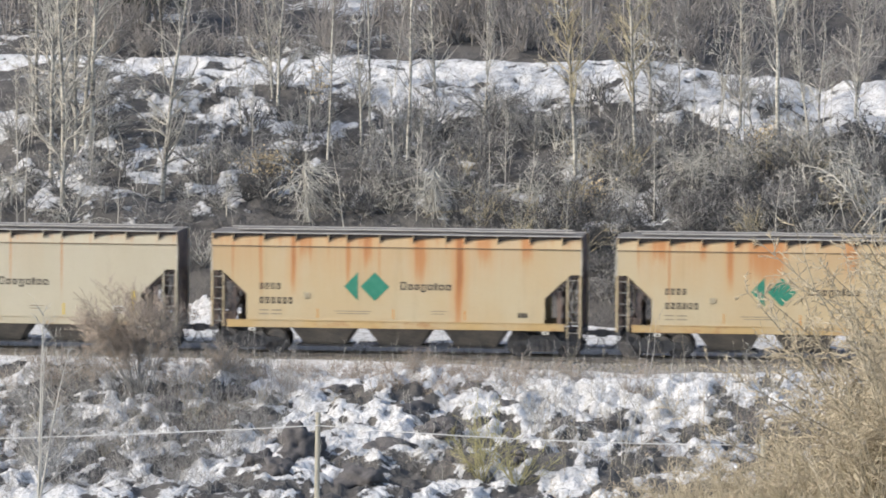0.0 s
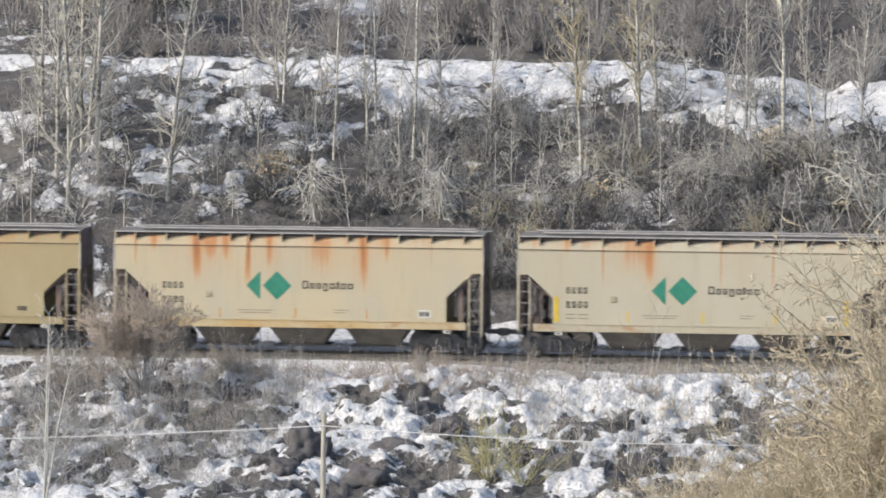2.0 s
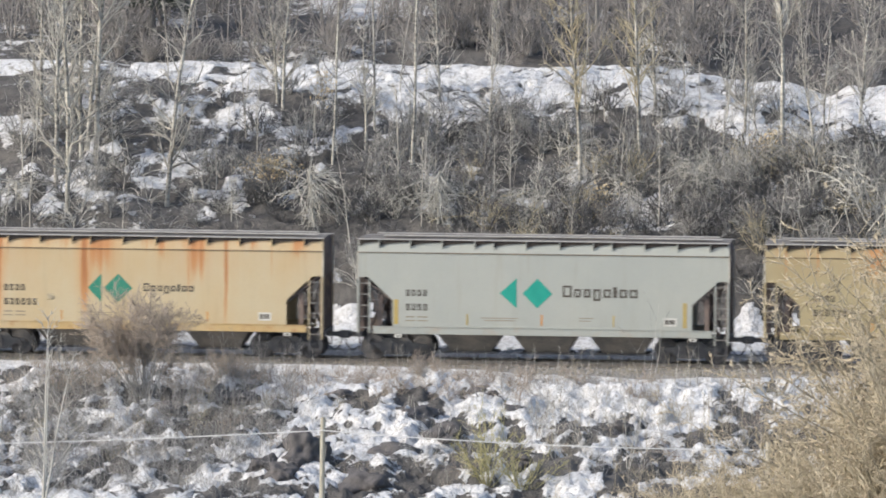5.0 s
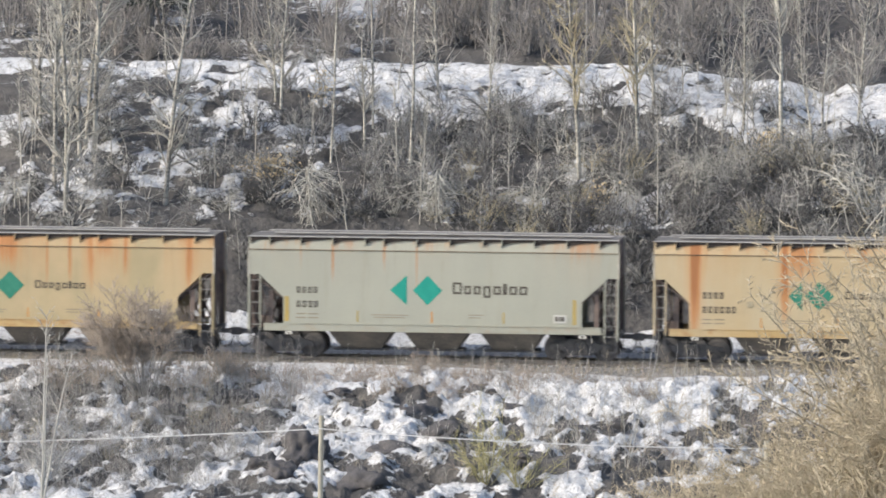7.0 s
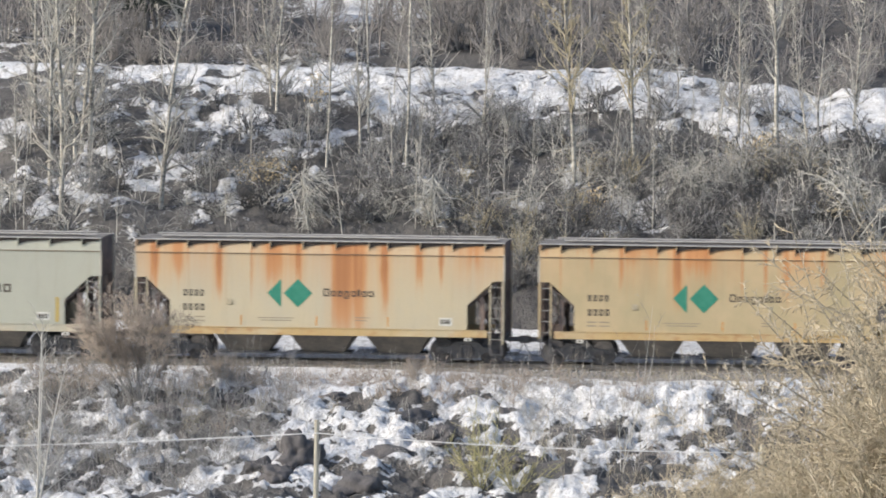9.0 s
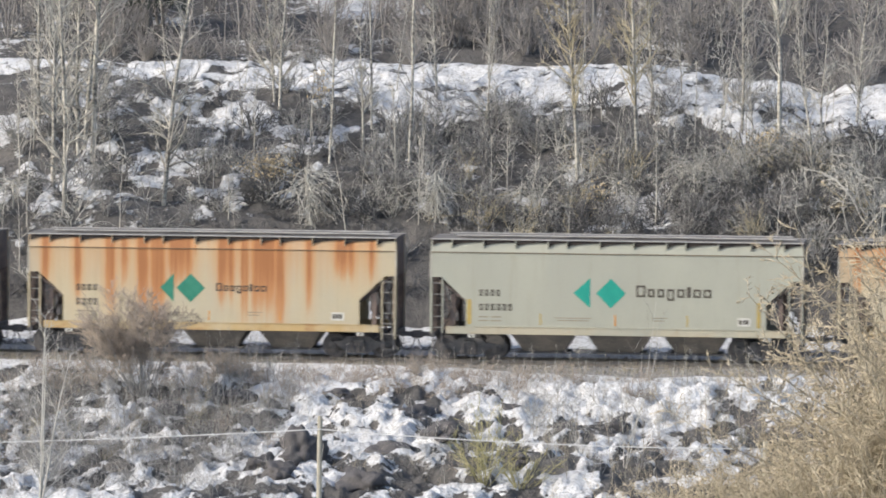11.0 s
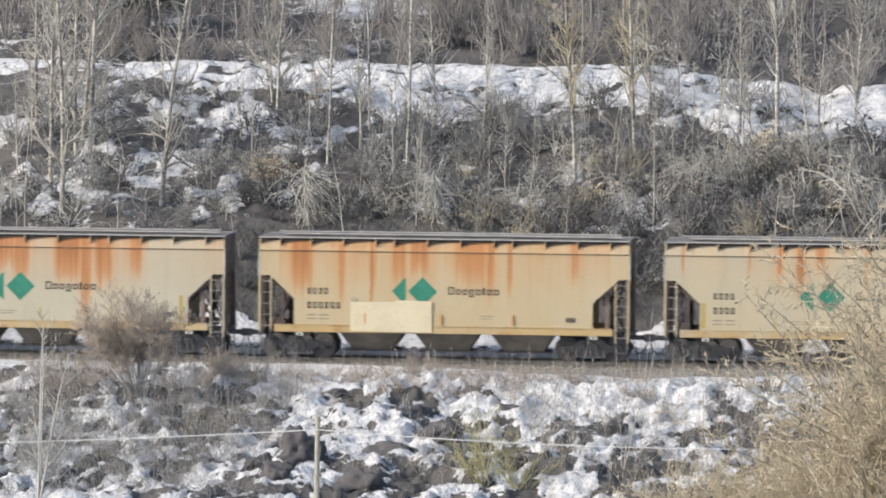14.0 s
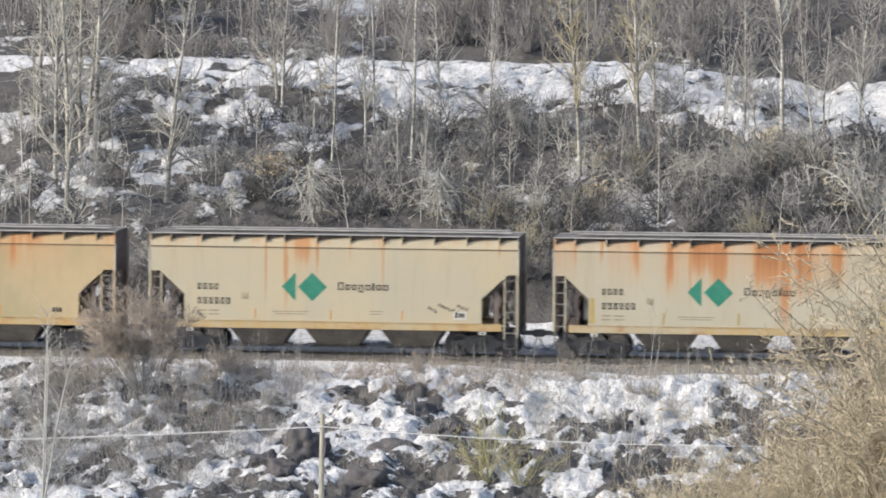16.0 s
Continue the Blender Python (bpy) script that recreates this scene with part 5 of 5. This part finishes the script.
    # shrubs that stand out
    bush("alder_shrub", "reddish leafless shrub with a rounded fine-twigged crown beside the track", -9.1, -13.5, shrub_levels(501, 42, 3.8, 0.75, 0.06, 30, 0.018, 13, 0.12, 0.0072, -0.1, 0.8, (1.0, 1.0), 0.40, 0.62), MAT["grey_twig"], MAT["red_twig"], 1.0, 0.0, (-0.16, 0))
    for k, (x, y, w) in enumerate(((-6.7, -9.7, 1.0), (-12.3, -11.7, 0.9), (8.0, -11.5, 0.7))):
        bush("alder_shrub", "low dark rounded leafless shrub in the snow", x, y, shrub_levels(510 + k, 56, 1.3, 1.2, -0.04, 9, 0.011, 5, 0.2, 0.007), MAT["grey_twig"], MAT["red_twig"], w)
    bush("broom_shrub", "yellow-green twiggy shrub in the snowy field", 4.2, -26.0, shrub_levels(504, 20, 2.9, 0.7, 0.02, 8, 0.018, 3, 0.2, 0.011), MAT["green_twig"], MAT["green_twig"])
    bush("broom_shrub", "yellow-green twiggy shrub in the snowy field", 5.4, -26.5, shrub_levels(509, 16, 1.9, 0.9, 0.0, 7, 0.017, 3, 0.22, 0.011), MAT["green_twig"], MAT["green_twig"])
    bush("sapling_clump", "pale slender sapling in the snowy field", -3.6, -67.0, shrub_levels(512, 3, 6.1, 0.09, 0.02, 15, 0.042, 4, 0.05, 0.010, -0.1, 0.75, (1.0, 1.0), 0.27, 0.08), MAT["pale_twig"], MAT["pale_twig"])
    bush("sapling_clump", "tall thin pale stems in the snowy field", 8.6, -23.4, shrub_levels(506, 3, 5.4, 0.12, 0.02, 8, 0.018, 3, 0.08, 0.006), MAT["pale_twig"], MAT["grey_twig"])
    bush("sapling_clump", "thin grey stems in the snowy field", 5.2, -18.2, shrub_levels(507, 6, 2.9, 0.3, 0.02, 8, 0.014, 3, 0.12, 0.006), MAT["grey_twig"], MAT["pale_twig"])
    bush("sapling_clump", "thin grey stems in the snowy field", 7.0, -21.2, shrub_levels(511, 6, 2.6, 0.4, 0.02, 8, 0.014, 3, 0.14, 0.006), MAT["grey_twig"], MAT["pale_twig"])
    for k, (x, y, w) in enumerate(((3.0, -20.5, 0.8), (6.2, -23.0, 0.9), (7.8, -17.5, 0.9), (2.0, -24.5, 0.8), (9.4, -19.0, 0.9))):
        bush("sapling_clump", "thin grey stems in the snowy field", x, y, shrub_levels(560 + k, 7, 2.5, 0.45, 0.02, 7, 0.013, 3, 0.14, 0.006), MAT["grey_twig"], MAT["pale_twig"], w, k)
    bush("fallen_branch", "bare grey branches lying beside the track", 12.3, -4.6, shrub_levels(508, 10, 1.8, 1.6, -0.06, 7, 0.016), MAT["grey_twig"], MAT["pale_twig"], 1.0, lean=(-0.5, 0))
    # tall willows on the near slope
    for k, (x, y, size, lean) in enumerate(((21.6, -100.0, 1.15, -0.05), (21.0, -98.5, 1.0, -0.03), (20.4, -101.5, 0.86, -0.02), (19.9, -99.5, 0.74, -0.01), (20.6, -96.0, 0.88, -0.01), (21.3, -97.0, 1.0, -0.04),
                                             (21.2, -102.0, 1.05, -0.04), (20.3, -103.0, 0.80, 0.0), (22.4, -99.0, 1.28, -0.07), (19.4, -101.0, 0.62, 0.0), (19.7, -96.5, 0.66, 0.0), (22.0, -101.0, 1.15, -0.06), (20.8, -100.5, 0.94, -0.02),
                                             (21.7, -95.5, 0.95, -0.03), (20.6, -94.5, 0.80, 0.0), (21.4, -104.0, 1.0, -0.03), (22.2, -97.5, 1.1, -0.05), (21.9, -103.0, 1.1, -0.04))):
        lv = shrub_levels(520 + k, 24, 7.0, 0.28, 0.012, 36, 0.030, 8, 0.22, 0.0105, -0.1, 0.95, (1.0, 1.0), 0.15, 0.12)
        bush("willow_shrub", "tall pale golden leafless willow thicket", x, y, lv, MAT["straw"], MAT["bleached_twig"], size, k * 1.3, (lean, 0))
    for k, (x, y, size) in enumerate(((15.2, -100.0, 0.98), (16.4, -99.0, 1.0), (17.4, -101.0, 1.1), (14.4, -98.0, 0.82), (15.9, -96.0, 0.75), (17.0, -95.5, 0.8), (13.7, -101.0, 0.68), (18.4, -97.0, 1.1), (19.2, -95.0, 1.1), (16.9, -97.5, 0.85), (18.6, -100.0, 1.2), (14.7, -95.0, 0.85), (16.2, -102.5, 1.1), (17.8, -94.0, 0.9), (17.5, -98.5, 1.25), (16.6, -96.5, 1.1), (17.9, -102.5, 1.25), (15.6, -98.0, 0.95), (19.3, -99.0, 1.25), (19.9, -97.5, 1.3), (18.9, -102.0, 1.2), (20.6, -100.0, 1.45), (19.6, -98.0, 1.65), (20.5, -99.0, 1.9), (21.4, -101.0, 2.15), (20.0, -102.0, 1.75), (21.0, -96.5, 1.9), (22.0, -98.5, 2.3), (19.2, -96.0, 1.45), (22.3, -101.5, 2.2))):
        lv = shrub_levels(540 + k, 46, 2.7, 0.9, 0.0, 13, 0.014, 4, 0.24, 0.0075, -0.1, 0.9, (1.0, 1.0), 0.3)
        bush("willow_shrub", "low pale golden leafless willow bush", x, y, lv, MAT["gold_twig"], MAT["bleached_twig"], size, k * 0.9)


def build_fence():
    f = thing("wire_fence", "weathered wooden fence posts with slack wire in the field", "fence")
    for x, z0, z1, r in ((2.74, -1.4, 2.68, 0.075), (15.1, -1.4, 2.2, 0.09), (-9.6, -1.4, 2.3, 0.075)):
        bm = bmesh.new()
        rod(bm, (x - 0.03, -58, z0), (x, -58, z1), r * 1.1, 10, r * 0.9)
        part("post", bm, MAT["post"], f)
    for (x0, h0), (x1, h1), sag in (((-9.6, 1.68), (2.74, 2.32), 0.06), ((2.74, 2.32), (15.1, 1.98), 0.13)):
        u = np.linspace(0, 1, 15)[:, None]
        line = np.array([[x0, -58.08, h0]]) * (1 - u) + np.array([[x1, -58.08, h1]]) * u
        line[:, 2:] -= sag * 4 * u * (1 - u)
        r = np.full(14, 0.017)
        part("wire", chain_mesh("wire", (line[:-1], line[1:], r, r), 14, MAT["wire"], 5), None, f)


build_bank()
build_field()
build_fence()


# ---------------------------------------------------------------- what moves
def motions():
    for car, x in train:
        walk(car, [(t, pose(x + way(t), 0, 0)) for t in range(0, 17)])
    # each wheelset rolls while it passes through the visible stretch of track
    for ob, x in wheelsets:
        at = ob.location.copy()
        times = [k / FPS for k in range(0, 16 * FPS + 1) if -20.5 < x + way(k / FPS) < 19.5]
        if not times:
            continue
        times = sorted({0.0, 16.0, *times})
        turn, last, rows = 0.0, None, []
        for t in times:
            if last is not None and t - last < 1.5 / FPS:
                turn += (way(t) - way(last)) / WHEEL_R
            last = t
            rows.append((t, pose(at.x, at.y, at.z, 0, math.degrees(turn), 0)))
        walk(ob, rows)


motions()
